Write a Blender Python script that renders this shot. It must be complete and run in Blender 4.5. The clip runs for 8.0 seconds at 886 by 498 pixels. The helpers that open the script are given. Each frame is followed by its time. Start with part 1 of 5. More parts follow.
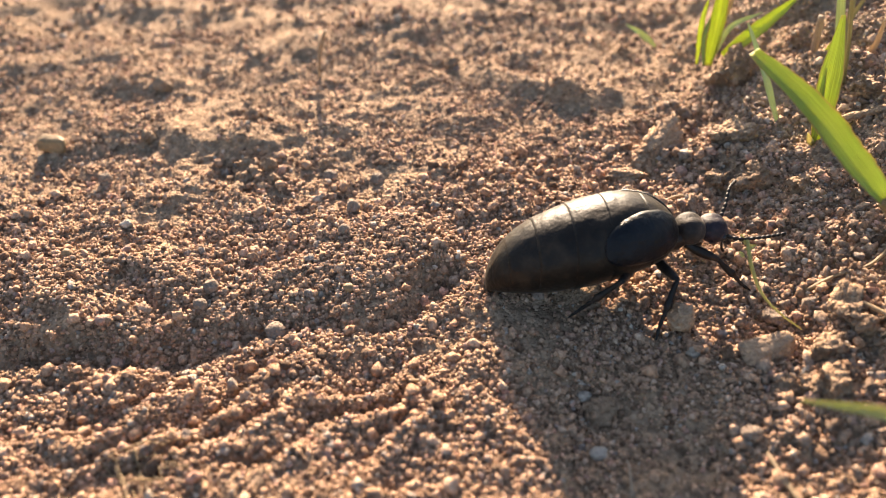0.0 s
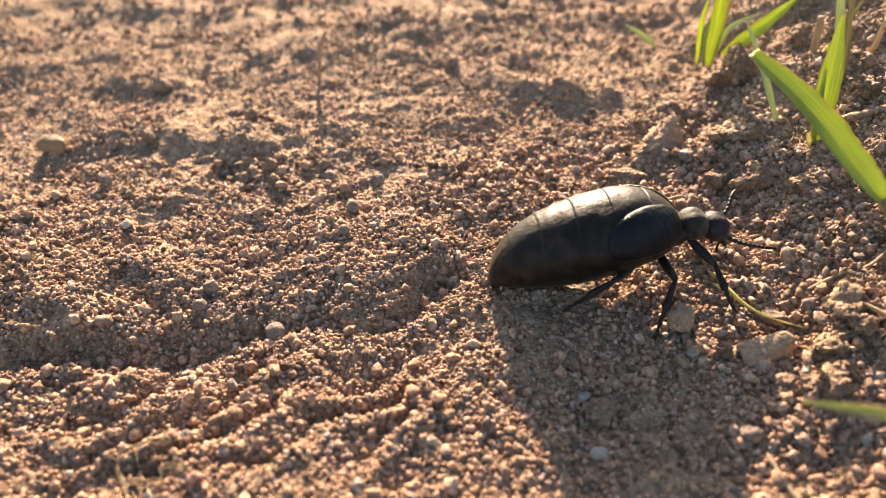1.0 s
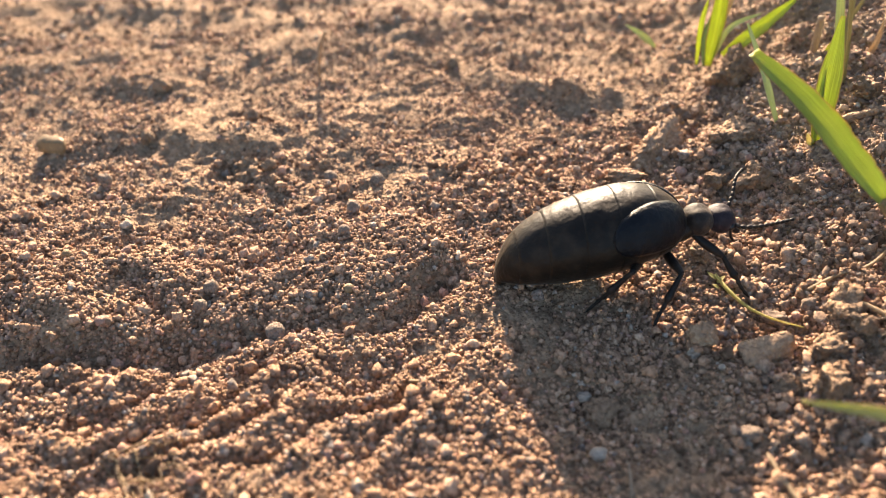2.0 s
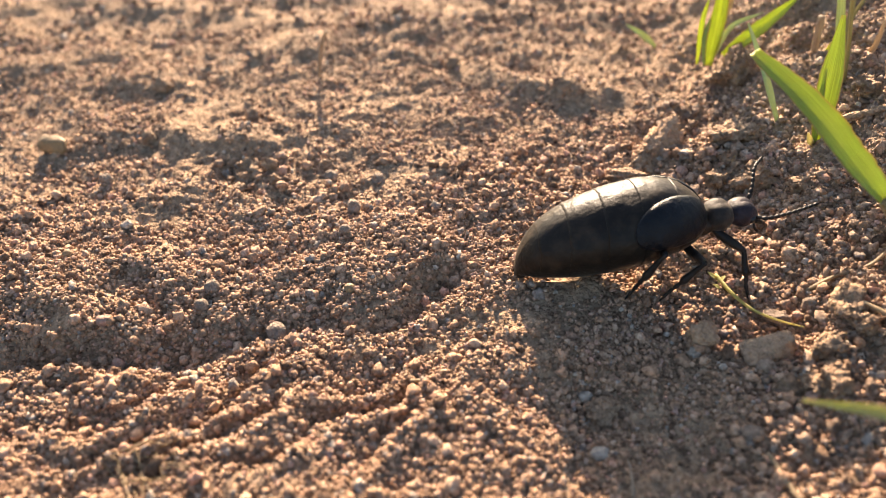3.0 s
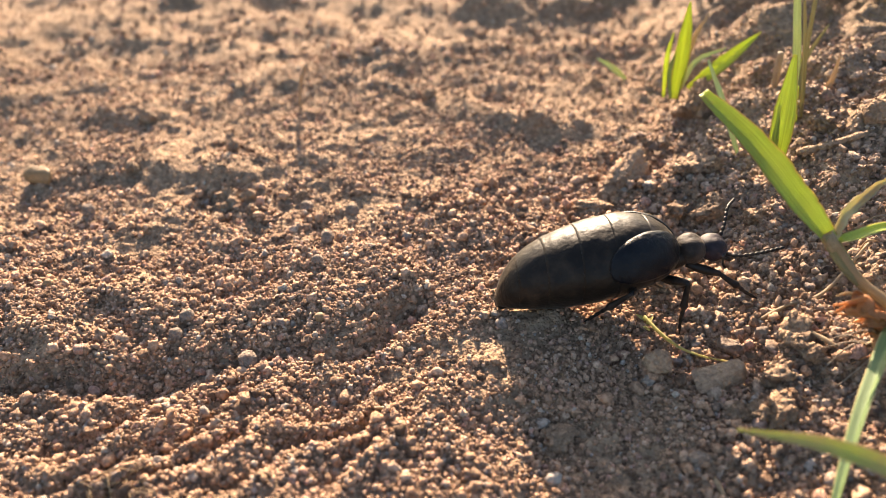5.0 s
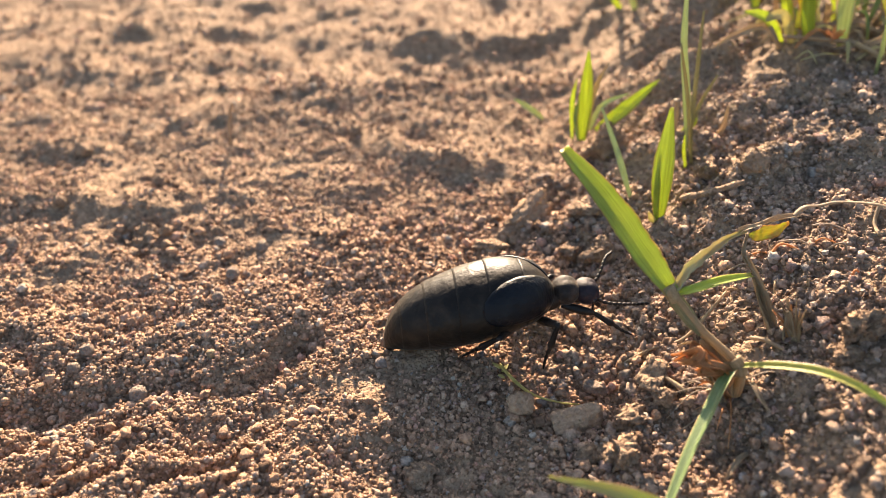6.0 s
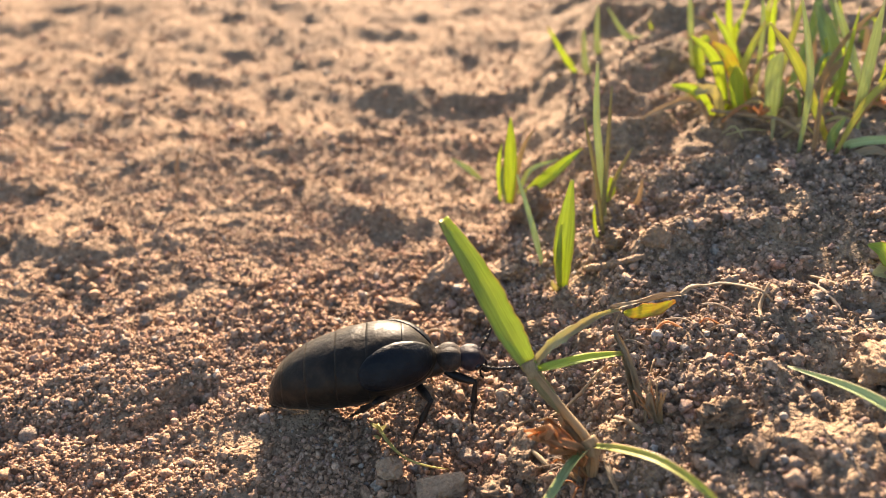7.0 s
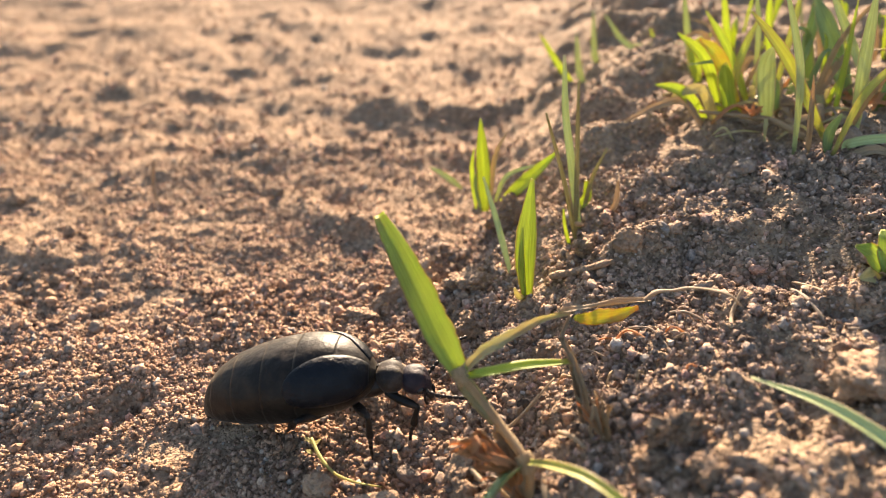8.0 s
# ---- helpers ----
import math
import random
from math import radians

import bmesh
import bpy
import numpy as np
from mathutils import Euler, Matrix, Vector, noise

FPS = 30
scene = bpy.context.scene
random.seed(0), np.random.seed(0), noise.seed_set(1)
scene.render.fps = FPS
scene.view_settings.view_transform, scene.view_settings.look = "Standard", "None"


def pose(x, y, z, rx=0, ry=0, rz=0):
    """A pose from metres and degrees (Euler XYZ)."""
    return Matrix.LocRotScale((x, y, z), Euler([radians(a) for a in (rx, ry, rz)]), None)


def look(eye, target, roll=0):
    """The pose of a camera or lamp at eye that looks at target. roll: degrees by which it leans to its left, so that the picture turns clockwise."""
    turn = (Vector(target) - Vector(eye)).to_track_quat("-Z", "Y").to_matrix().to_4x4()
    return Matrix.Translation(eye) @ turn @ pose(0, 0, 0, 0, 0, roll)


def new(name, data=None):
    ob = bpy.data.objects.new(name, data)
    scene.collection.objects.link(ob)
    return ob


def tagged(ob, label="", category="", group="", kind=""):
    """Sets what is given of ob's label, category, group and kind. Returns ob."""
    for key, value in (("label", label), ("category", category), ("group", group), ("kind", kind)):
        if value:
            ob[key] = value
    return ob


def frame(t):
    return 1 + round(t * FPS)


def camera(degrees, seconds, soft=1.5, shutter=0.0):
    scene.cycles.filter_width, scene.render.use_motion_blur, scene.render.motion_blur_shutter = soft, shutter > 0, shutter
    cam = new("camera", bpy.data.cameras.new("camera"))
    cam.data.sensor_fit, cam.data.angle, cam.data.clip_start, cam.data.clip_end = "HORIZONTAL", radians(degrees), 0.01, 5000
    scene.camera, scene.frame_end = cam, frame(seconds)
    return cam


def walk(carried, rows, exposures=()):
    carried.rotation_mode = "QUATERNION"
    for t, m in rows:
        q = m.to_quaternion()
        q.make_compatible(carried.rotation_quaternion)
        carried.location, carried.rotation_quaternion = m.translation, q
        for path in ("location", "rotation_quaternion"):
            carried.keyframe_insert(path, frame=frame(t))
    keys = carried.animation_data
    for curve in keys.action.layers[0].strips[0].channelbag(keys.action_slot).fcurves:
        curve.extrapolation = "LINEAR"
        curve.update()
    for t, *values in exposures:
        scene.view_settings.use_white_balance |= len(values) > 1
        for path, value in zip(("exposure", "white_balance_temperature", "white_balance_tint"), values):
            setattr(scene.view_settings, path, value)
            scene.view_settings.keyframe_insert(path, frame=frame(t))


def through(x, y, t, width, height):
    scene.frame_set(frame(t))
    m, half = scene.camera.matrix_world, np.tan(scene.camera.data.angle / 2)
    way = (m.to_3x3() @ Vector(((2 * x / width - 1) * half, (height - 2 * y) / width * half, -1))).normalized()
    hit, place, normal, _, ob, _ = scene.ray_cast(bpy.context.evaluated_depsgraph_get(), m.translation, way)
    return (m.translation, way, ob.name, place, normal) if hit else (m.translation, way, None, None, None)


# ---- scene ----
cam = camera(61.3, 8.0, 0.5)
METRES, EYE, TILT, LEAN, TURN = 0.06, 0.0665, -41.1, 2.85, 0.0
ROWS = [
    (0.0, 0.0, 0.0, 0.0, 0.0, 0.0, -0.0),
    (0.5, 0.0005, -0.0001, 0.0008, 0.01, 0.0, -0.0),
    (1.0, 0.0007, -0.0007, 0.0012, 0.01, -0.0, 0.01),
    (1.5, 0.0009, -0.0005, 0.0012, 0.01, 0.02, 0.02),
    (3.0, -0.0016, -0.0011, 0.0003, -0.0, 0.01, 0.05),
    (3.5, -0.0033, -0.0015, 0.0001, -0.01, 0.03, 0.06),
    (4.0, -0.0054, -0.0046, 0.0006, -0.06, 0.23, 0.1),
    (4.2, -0.004, -0.0085, 0.003, -0.09, 0.6, 0.1),
    (5.3, 0.133, -0.083, 0.045, -0.12, 1.6, 0.05),
    (5.5, 0.1902, -0.0978, 0.0587, -0.08, 1.83, 0.0),
    (6.0, 0.3398, -0.143, 0.1011, 0.3, 2.1, -0.61),
    (6.5, 0.5039, -0.1834, 0.152, 1.09, 2.93, -2.04),
    (7.0, 0.6577, -0.1698, 0.1708, 2.49, 4.85, -3.59),
    (7.5, 0.7795, -0.1027, 0.1412, 4.01, 6.38, -4.62),
    (8.0, 0.8757, -0.0291, 0.1241, 6.14, 7.3, -4.34),
]
walk(cam, [(t, pose(0, 0, EYE, TILT, LEAN, TURN) @ pose(METRES * x, METRES * y, METRES * z, 90 + pitch, roll, yaw)) for t, x, y, z, yaw, pitch, roll in ROWS], ((0.0, 2.42), (8.0, 2.42)))
# a phone's wide aperture, focused on the beetle
cam.data.dof.use_dof, cam.data.dof.focus_distance, cam.data.dof.aperture_fstop = True, 0.097, 20.0

# sky and low sun behind the scene
SUN_AZ, SUN_EL = -3.0, 19.5
world = bpy.data.worlds.new("sky")
scene.world = world
world.use_nodes = True
wn, wl = world.node_tree.nodes, world.node_tree.links
sky = wn.new("ShaderNodeTexSky")
sky.sky_type, sky.sun_disc = "NISHITA", False
sky.sun_elevation, sky.sun_rotation = radians(SUN_EL), radians(SUN_AZ)
sky.dust_density, sky.air_density = 2.0, 1.0
wn["Background"].inputs["Strength"].default_value = 0.074
wl.new(sky.outputs["Color"], wn["Background"].inputs["Color"])
lamp = bpy.data.lights.new("sun", "SUN")
lamp.energy, lamp.angle, lamp.color = 5.0, radians(0.6), (1.0, 0.775, 0.56)
sun = new("sun", lamp)
sun_way = Vector((math.sin(radians(SUN_AZ)) * math.cos(radians(SUN_EL)), math.cos(radians(SUN_AZ)) * math.cos(radians(SUN_EL)), math.sin(radians(SUN_EL))))
sun.matrix_basis = look(sun_way * 3, (0, 0, 0))


# ---- materials ----
class Nodes:
    """A material's node tree with short calls."""

    def __init__(self, name):
        self.mat = bpy.data.materials.new(name)
        self.mat.use_nodes = True
        self.tree = self.mat.node_tree
        self.bsdf = self.tree.nodes["Principled BSDF"]
        self.out = self.tree.nodes["Material Output"]

    def add(self, kind, **values):
        n = self.tree.nodes.new(kind)
        for key, value in values.items():
            if key in n.inputs:
                self.put(n.inputs[key], value)
        return n

    def put(self, socket, value):
        if isinstance(value, bpy.types.NodeSocket):
            self.tree.links.new(value, socket)
        else:
            socket.default_value = value

    def noise(self, scale, detail=4.0, rough=0.55, vector=None):
        n = self.add("ShaderNodeTexNoise", Scale=scale, Detail=detail, Roughness=rough)
        self.put(n.inputs["Vector"], vector or self.place())
        return n.outputs["Fac"]

    def place(self):
        return self.add("ShaderNodeTexCoord").outputs["Object"]

    def ramp(self, fac, *stops):
        n = self.add("ShaderNodeValToRGB", Fac=fac)
        els = n.color_ramp.elements
        while len(els) < len(stops):
            els.new(0.5)
        for e, (at, c) in zip(els, stops):
            e.position, e.color = at, (*c, 1)
        return n.outputs["Color"]

    def mix(self, fac, a, b, blend="MIX"):
        n = self.tree.nodes.new("ShaderNodeMix")
        n.data_type, n.blend_type = "RGBA", blend
        self.put(n.inputs[0], fac)
        self.put(n.inputs[6], a)
        self.put(n.inputs[7], b)
        return n.outputs[2]

    def math(self, op, a, b=0.0):
        n = self.tree.nodes.new("ShaderNodeMath")
        n.operation = op
        self.put(n.inputs[0], a)
        self.put(n.inputs[1], b)
        return n.outputs[0]

    def bump(self, height, strength, distance, before=None):
        n = self.add("ShaderNodeBump", Strength=strength, Distance=distance, Height=height)
        if before:
            self.put(n.inputs["Normal"], before)
        return n.outputs["Normal"]

    def uv(self):
        n = self.add("ShaderNodeSeparateXYZ", Vector=self.add("ShaderNodeTexCoord").outputs["UV"])
        return n.outputs[0], n.outputs[1]


def soil_material():
    m = Nodes("dry_soil")
    here = m.place()
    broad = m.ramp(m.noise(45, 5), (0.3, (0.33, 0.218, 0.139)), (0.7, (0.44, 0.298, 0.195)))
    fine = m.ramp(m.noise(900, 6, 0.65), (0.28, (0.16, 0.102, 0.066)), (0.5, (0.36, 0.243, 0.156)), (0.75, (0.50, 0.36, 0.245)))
    cell, small = m.add("ShaderNodeTexVoronoi", Scale=1500.0, Vector=here), m.add("ShaderNodeTexVoronoi", Scale=3100.0, Vector=here)
    tone = m.add("ShaderNodeSeparateXYZ", Vector=cell.outputs["Color"]).outputs[0]
    grains = m.ramp(tone, (0.0, (0.55, 0.52, 0.5)), (0.6, (0.95, 0.95, 0.95)), (0.93, (1.1, 1.05, 1.0)), (1.0, (1.5, 1.45, 1.4)))
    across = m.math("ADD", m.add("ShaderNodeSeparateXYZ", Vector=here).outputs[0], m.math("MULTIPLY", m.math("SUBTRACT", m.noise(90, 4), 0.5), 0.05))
    # soil multiplied greyer and a little darker from the path towards the bank
    bank_tint = m.ramp(m.math("MULTIPLY", across, 10.0), (0.38, (1.0, 1.0, 1.0)), (0.72, (0.90, 0.95, 0.98)))
    # black mixed in: shade of the gaps between crumbs painted into the ground colour
    earth = m.mix(1.0, m.mix(0.22, m.mix(0.6, broad, fine), (0.0, 0.0, 0.0, 1)), bank_tint, "MULTIPLY")
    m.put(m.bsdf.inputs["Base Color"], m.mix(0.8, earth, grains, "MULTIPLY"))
    m.put(m.bsdf.inputs["Roughness"], 0.95)
    m.put(m.bsdf.inputs["Specular IOR Level"], 0.1)
    n1 = m.bump(m.noise(700, 5, 0.65), 0.8, 0.0009)
    n2 = m.bump(m.math("SUBTRACT", 1.0, cell.outputs["Distance"]), 1.0, 0.00045, n1)
    m.put(m.bsdf.inputs["Normal"], m.bump(m.math("SUBTRACT", 1.0, small.outputs["Distance"]), 0.9, 0.0002, n2))
    return m.mat


def crumb_material(name, island, dark=(0.13, 0.080, 0.052), mid=(0.41, 0.260, 0.168), light=(0.58, 0.40, 0.275), pale=(0.54, 0.44, 0.34)):
    m = Nodes(name)
    if island:
        pick = m.add("ShaderNodeNewGeometry").outputs["Random Per Island"]
    else:
        pick = m.add("ShaderNodeObjectInfo").outputs["Random"]
    warm = tuple(c * k for c, k in zip(mid, (1.16, 1.12, 1.08)))
    own = m.ramp(pick, (0.0, dark), (0.30, mid), (0.66, warm), (0.84, light), (0.92, tuple(c * k for c, k in zip(light, (0.86, 0.70, 0.72)))), (0.96, (0.30, 0.25, 0.21)), (1.0, pale))
    grain = m.ramp(m.noise(1800, 5, 0.65), (0.32, (0.28, 0.26, 0.25)), (0.62, (1.0, 1.0, 1.0)))
    m.put(m.bsdf.inputs["Base Color"], m.mix(0.75, own, grain, "MULTIPLY"))
    m.put(m.bsdf.inputs["Roughness"], 0.92)
    m.put(m.bsdf.inputs["Specular IOR Level"], 0.12)
    m.put(m.bsdf.inputs["Normal"], m.bump(m.noise(4200, 4, 0.7), 0.9, 0.0003))
    return m.mat


def stone_material(name, a, b, rough=0.75, crumbly=0.0):
    m = Nodes(name)
    big = m.ramp(m.noise(350, 5, 0.6), (0.3, a), (0.7, b))
    speck = m.ramp(m.noise(2600, 4, 0.7), (0.3, (0.6, 0.57, 0.55)), (0.65, (1.0, 1.0, 1.0)))
    m.put(m.bsdf.inputs["Base Color"], m.mix(0.7, big, speck, "MULTIPLY"))
    m.put(m.bsdf.inputs["Roughness"], rough)
    m.put(m.bsdf.inputs["Specular IOR Level"], 0.3)
    n1 = m.bump(m.noise(2200, 5, 0.65), 0.7, 0.0003)
    if crumbly:
        cell = m.add("ShaderNodeTexVoronoi", Scale=1400.0, Vector=m.place())
        n1 = m.bump(m.math("SUBTRACT", 1.0, cell.outputs["Distance"]), crumbly, 0.0005, m.bump(m.noise(700, 5, 0.7), 1.0, 0.0009, n1))
    m.put(m.bsdf.inputs["Normal"], n1)
    return m.mat


def leaf_material(name, low, high, tip, dry=0.0, through=0.45):
    """A grass blade: uneven veins along it, a pale midrib, withered tip and margins, light shining through."""
    m = Nodes(name)
    u, v = m.uv()
    lanes = m.add("ShaderNodeCombineXYZ", X=m.math("MULTIPLY", u, 11.0), Y=m.math("MULTIPLY", v, 1.1), Z=m.add("ShaderNodeObjectInfo").outputs["Random"])
    vein = m.noise(2.2, 3, 0.6, lanes.outputs[0])
    patch = m.noise(260, 4)
    green = m.mix(patch, (*low, 1), (*high, 1))
    green = m.mix(m.ramp(vein, (0.40, (0, 0, 0)), (0.66, (0.85, 0.85, 0.85))), green, (*(c * 1.35 for c in high), 1))
    away = m.math("ABSOLUTE", m.math("SUBTRACT", u, 0.5))
    green = m.mix(m.ramp(away, (0.0, (0.65, 0.65, 0.65)), (0.05, (0, 0, 0))), green, (*(c * 1.45 for c in high), 1))
    wither = m.math("ADD", m.math("MULTIPLY", m.math("SUBTRACT", v, 0.88), 7.0), m.math("MULTIPLY", m.math("SUBTRACT", m.noise(700, 5), 0.60), m.math("ADD", m.math("MULTIPLY", v, 3.5), 0.6)))
    edge = m.math("ADD", m.math("MULTIPLY", m.math("SUBTRACT", away, 0.435), 20.0), m.math("SUBTRACT", m.noise(500, 4), 0.45))
    amount = m.tree.nodes.new("ShaderNodeClamp")
    m.put(amount.inputs[0], m.math("ADD", m.math("MAXIMUM", m.math("MAXIMUM", wither, edge), 0.0), m.math("MULTIPLY", m.math("SUBTRACT", m.noise(330, 3), 0.28), dry * 4.0)))
    colour = m.mix(amount.outputs[0], green, m.mix(m.noise(900, 4), (*tip, 1), (*(c * 0.62 for c in tip), 1)))
    m.put(m.bsdf.inputs["Base Color"], colour)
    m.put(m.bsdf.inputs["Roughness"], 0.48)
    m.put(m.bsdf.inputs["Normal"], m.bump(m.math("ADD", vein, m.math("MULTIPLY", m.noise(1500, 3), 0.3)), 0.3, 0.00015))
    glow = m.add("ShaderNodeBsdfTranslucent", Color=m.add("ShaderNodeGamma", Color=m.mix(0.14, colour, (0.56, 0.58, 0.04, 1)), Gamma=0.82).outputs[0])
    both = m.add("ShaderNodeMixShader")
    m.put(both.inputs[0], through)
    m.put(both.inputs[1], m.bsdf.outputs[0])
    m.put(both.inputs[2], glow.outputs[0])
    m.put(m.out.inputs["Surface"], both.outputs[0])
    return m.mat


def straw_material(name, a, b, through=0.42):
    m = Nodes(name)
    u, v = m.uv()
    lanes = m.add("ShaderNodeCombineXYZ", X=m.math("MULTIPLY", u, 9.0), Y=m.math("MULTIPLY", v, 1.3), Z=m.add("ShaderNodeObjectInfo").outputs["Random"])
    fibre = m.noise(2.4, 4, 0.65, lanes.outputs[0])
    base = m.mix(m.noise(500, 5), (*a, 1), (*b, 1))
    colour = m.mix(m.ramp(fibre, (0.4, (0, 0, 0)), (0.65, (0.7, 0.7, 0.7))), base, (*(c * 0.55 for c in a), 1))
    m.put(m.bsdf.inputs["Base Color"], colour)
    m.put(m.bsdf.inputs["Roughness"], 0.7)
    m.put(m.bsdf.inputs["Normal"], m.bump(m.math("ADD", fibre, m.noise(1800, 4)), 0.4, 0.00015))
    glow = m.add("ShaderNodeBsdfTranslucent", Color=m.add("ShaderNodeGamma", Color=colour, Gamma=0.82).outputs[0])
    both = m.add("ShaderNodeMixShader")
    m.put(both.inputs[0], through)
    m.put(both.inputs[1], m.bsdf.outputs[0])
    m.put(both.inputs[2], glow.outputs[0])
    m.put(m.out.inputs["Surface"], both.outputs[0])
    return m.mat


def shell_material(name, colour, rough, wrinkle, scale=2500, gloss=0.3, film=(0.020, 0.016, 0.012), bloom=0.0):
    m = Nodes(name)
    dust = m.ramp(m.noise(420, 6, 0.65), (0.45, colour), (0.8, tuple(c * 1.5 + d for c, d in zip(colour, film))))
    m.put(m.bsdf.inputs["Base Color"], dust)
    m.put(m.bsdf.inputs["Specular IOR Level"], gloss)
    m.put(m.bsdf.inputs["Roughness"], m.math("ADD", m.math("MULTIPLY", m.noise(900, 4), 0.25), rough - 0.12))
    m.put(m.bsdf.inputs["Sheen Weight"], bloom)
    m.put(m.bsdf.inputs["Sheen Roughness"], 0.45)
    m.put(m.bsdf.inputs["Sheen Tint"], (1.0, 0.86, 0.70, 1))
    dents = m.bump(m.noise(300, 3, 0.5), 0.35, 0.0007)
    m.put(m.bsdf.inputs["Normal"], m.bump(m.noise(scale, 4, 0.6), wrinkle, 0.0002, dents))
    return m.mat


SOIL = soil_material()
CRUMB = crumb_material("soil_crumb", True)
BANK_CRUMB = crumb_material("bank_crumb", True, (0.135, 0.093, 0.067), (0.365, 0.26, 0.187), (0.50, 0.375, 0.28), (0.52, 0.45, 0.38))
PEBBLE = crumb_material("loose_pebble", False, (0.19, 0.12, 0.08), (0.31, 0.205, 0.135), (0.40, 0.28, 0.19), (0.38, 0.29, 0.22))
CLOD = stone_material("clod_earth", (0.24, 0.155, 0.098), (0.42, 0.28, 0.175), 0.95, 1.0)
# paler copy of clod_earth: sunlight painted into the clods that lie lit
CLAY_LIT = stone_material("pale_lit_clay", (0.33, 0.21, 0.13), (0.48, 0.325, 0.205), 0.95, 0.7)
GREY = stone_material("grey_stone", (0.18, 0.13, 0.095), (0.32, 0.24, 0.18), 0.9, 0.5)
TAN = stone_material("tan_stone", (0.19, 0.12, 0.058), (0.29, 0.185, 0.09), 0.65)
WHITE = stone_material("white_stone", (0.24, 0.20, 0.16), (0.37, 0.31, 0.25), 0.6)
PINK = stone_material("pink_stone", (0.32, 0.19, 0.14), (0.44, 0.28, 0.21), 0.85, 0.3)
LEAF = leaf_material("grass_green", (0.185, 0.255, 0.03), (0.33, 0.395, 0.06), (0.46, 0.30, 0.10), 0.06, 0.58)
LEAF_LIGHT = leaf_material("grass_bright", (0.18, 0.25, 0.02), (0.32, 0.39, 0.04), (0.44, 0.32, 0.10), 0.08, 0.46)
LEAF_BLUE = leaf_material("grass_bluish", (0.09, 0.14, 0.05), (0.15, 0.21, 0.08), (0.38, 0.30, 0.15), 0.0, 0.3)
LEAF_HALF = leaf_material("grass_withering", (0.32, 0.295, 0.10), (0.44, 0.39, 0.17), (0.52, 0.40, 0.23), 0.50, 0.5)
LEAF_PALE = leaf_material("grass_glaucous", (0.25, 0.29, 0.10), (0.36, 0.40, 0.17), (0.5, 0.4, 0.25), 0.0, 0.3)
LEAF_TIPPED = leaf_material("grass_red_tipped", (0.22, 0.27, 0.04), (0.36, 0.38, 0.07), (0.42, 0.22, 0.15), 0.22, 0.42)
LEAF_SPOT = leaf_material("grass_spotted", (0.22, 0.30, 0.02), (0.38, 0.42, 0.04), (0.52, 0.24, 0.06), 0.50, 0.5)
STRAW = straw_material("dry_straw", (0.30, 0.21, 0.12), (0.48, 0.36, 0.22))
STRAW_RED = straw_material("dry_leaf_rust", (0.46, 0.20, 0.075), (0.62, 0.34, 0.15), 0.5)
STALK = straw_material("pale_stalk", (0.33, 0.22, 0.11), (0.46, 0.33, 0.18))
SHEATH = straw_material("green_sheath", (0.20, 0.185, 0.08), (0.33, 0.27, 0.13))
TWIG = straw_material("weathered_twig", (0.22, 0.16, 0.11), (0.40, 0.31, 0.22))
TWIG_PALE = straw_material("dried_leaf_end", (0.28, 0.195, 0.115), (0.44, 0.33, 0.21))
SPRIG = straw_material("yellow_sprig", (0.46, 0.40, 0.11), (0.60, 0.53, 0.20))
SHELL = shell_material("beetle_shell", (0.0064, 0.0045, 0.0031), 0.47, 0.45, 1500, 0.15, (0.022, 0.015, 0.0088), 0.05)
ARMOUR = shell_material("beetle_shield", (0.017, 0.0125, 0.0105), 0.58, 0.5, 3400, 0.16, (0.045, 0.031, 0.022), 0.08)
HEAD_SHELL = shell_material("beetle_head_shell", (0.014, 0.0095, 0.013), 0.52, 0.5, 3400, 0.18, (0.034, 0.023, 0.023))
ELYTRA = shell_material("beetle_elytra", (0.0035, 0.0042, 0.0060), 0.42, 0.9, 1700, 0.14, (0.006, 0.006, 0.006))
LIMB = shell_material("beetle_limb", (0.008, 0.006, 0.005), 0.45, 0.4, 2500, 0.18, (0.03, 0.02, 0.014))
EYE_MAT = shell_material("beetle_eye", (0.006, 0.006, 0.008), 0.2, 0.1)
SKIN = shell_material("beetle_membrane", (0.075, 0.06, 0.045), 0.5, 0.4)


# ---- building helpers ----
def mesh_of(name, verts, faces, uvs=None, smooth=True):
    me = bpy.data.meshes.new(name)
    me.from_pydata([tuple(v) for v in verts], [], faces)
    if uvs is not None:
        layer = me.uv_layers.new(name="UVMap")
        ids = np.empty(len(me.loops), int)
        me.loops.foreach_get("vertex_index", ids)
        layer.data.foreach_set("uv", np.asarray(uvs, float)[ids].ravel())
    me.polygons.foreach_set("use_smooth", [smooth] * len(me.polygons))
    me.update()
    return me


def part(name, data, material, parent, label="", m=None):
    """One mesh object under a thing or under a part. data: a mesh or a bmesh."""
    if isinstance(data, bmesh.types.BMesh):
        me = bpy.data.meshes.new(name)
        data.to_mesh(me)
        data.free()
        data = me
    data.materials.clear()
    data.materials.append(material)
    ob = new(name, data)
    ob.parent = parent
    if m is not None:
        ob.matrix_basis = m
    return tagged(ob, label)


def spline(points, steps):
    """A smooth line through points (Catmull-Rom), as an array."""
    p = np.array(points, float)
    p = np.vstack([2 * p[0] - p[1], p, 2 * p[-1] - p[-2]])
    out = []
    for i in range(1, len(p) - 2):
        a, b, c, d = p[i - 1:i + 3]
        for t in np.linspace(0, 1, steps, endpoint=False):
            out.append(0.5 * (2 * b + (c - a) * t + (2 * a - 5 * b + 4 * c - d) * t * t + (3 * b - a - 3 * c + d) * t ** 3))
    out.append(p[-2])
    return np.array(out)


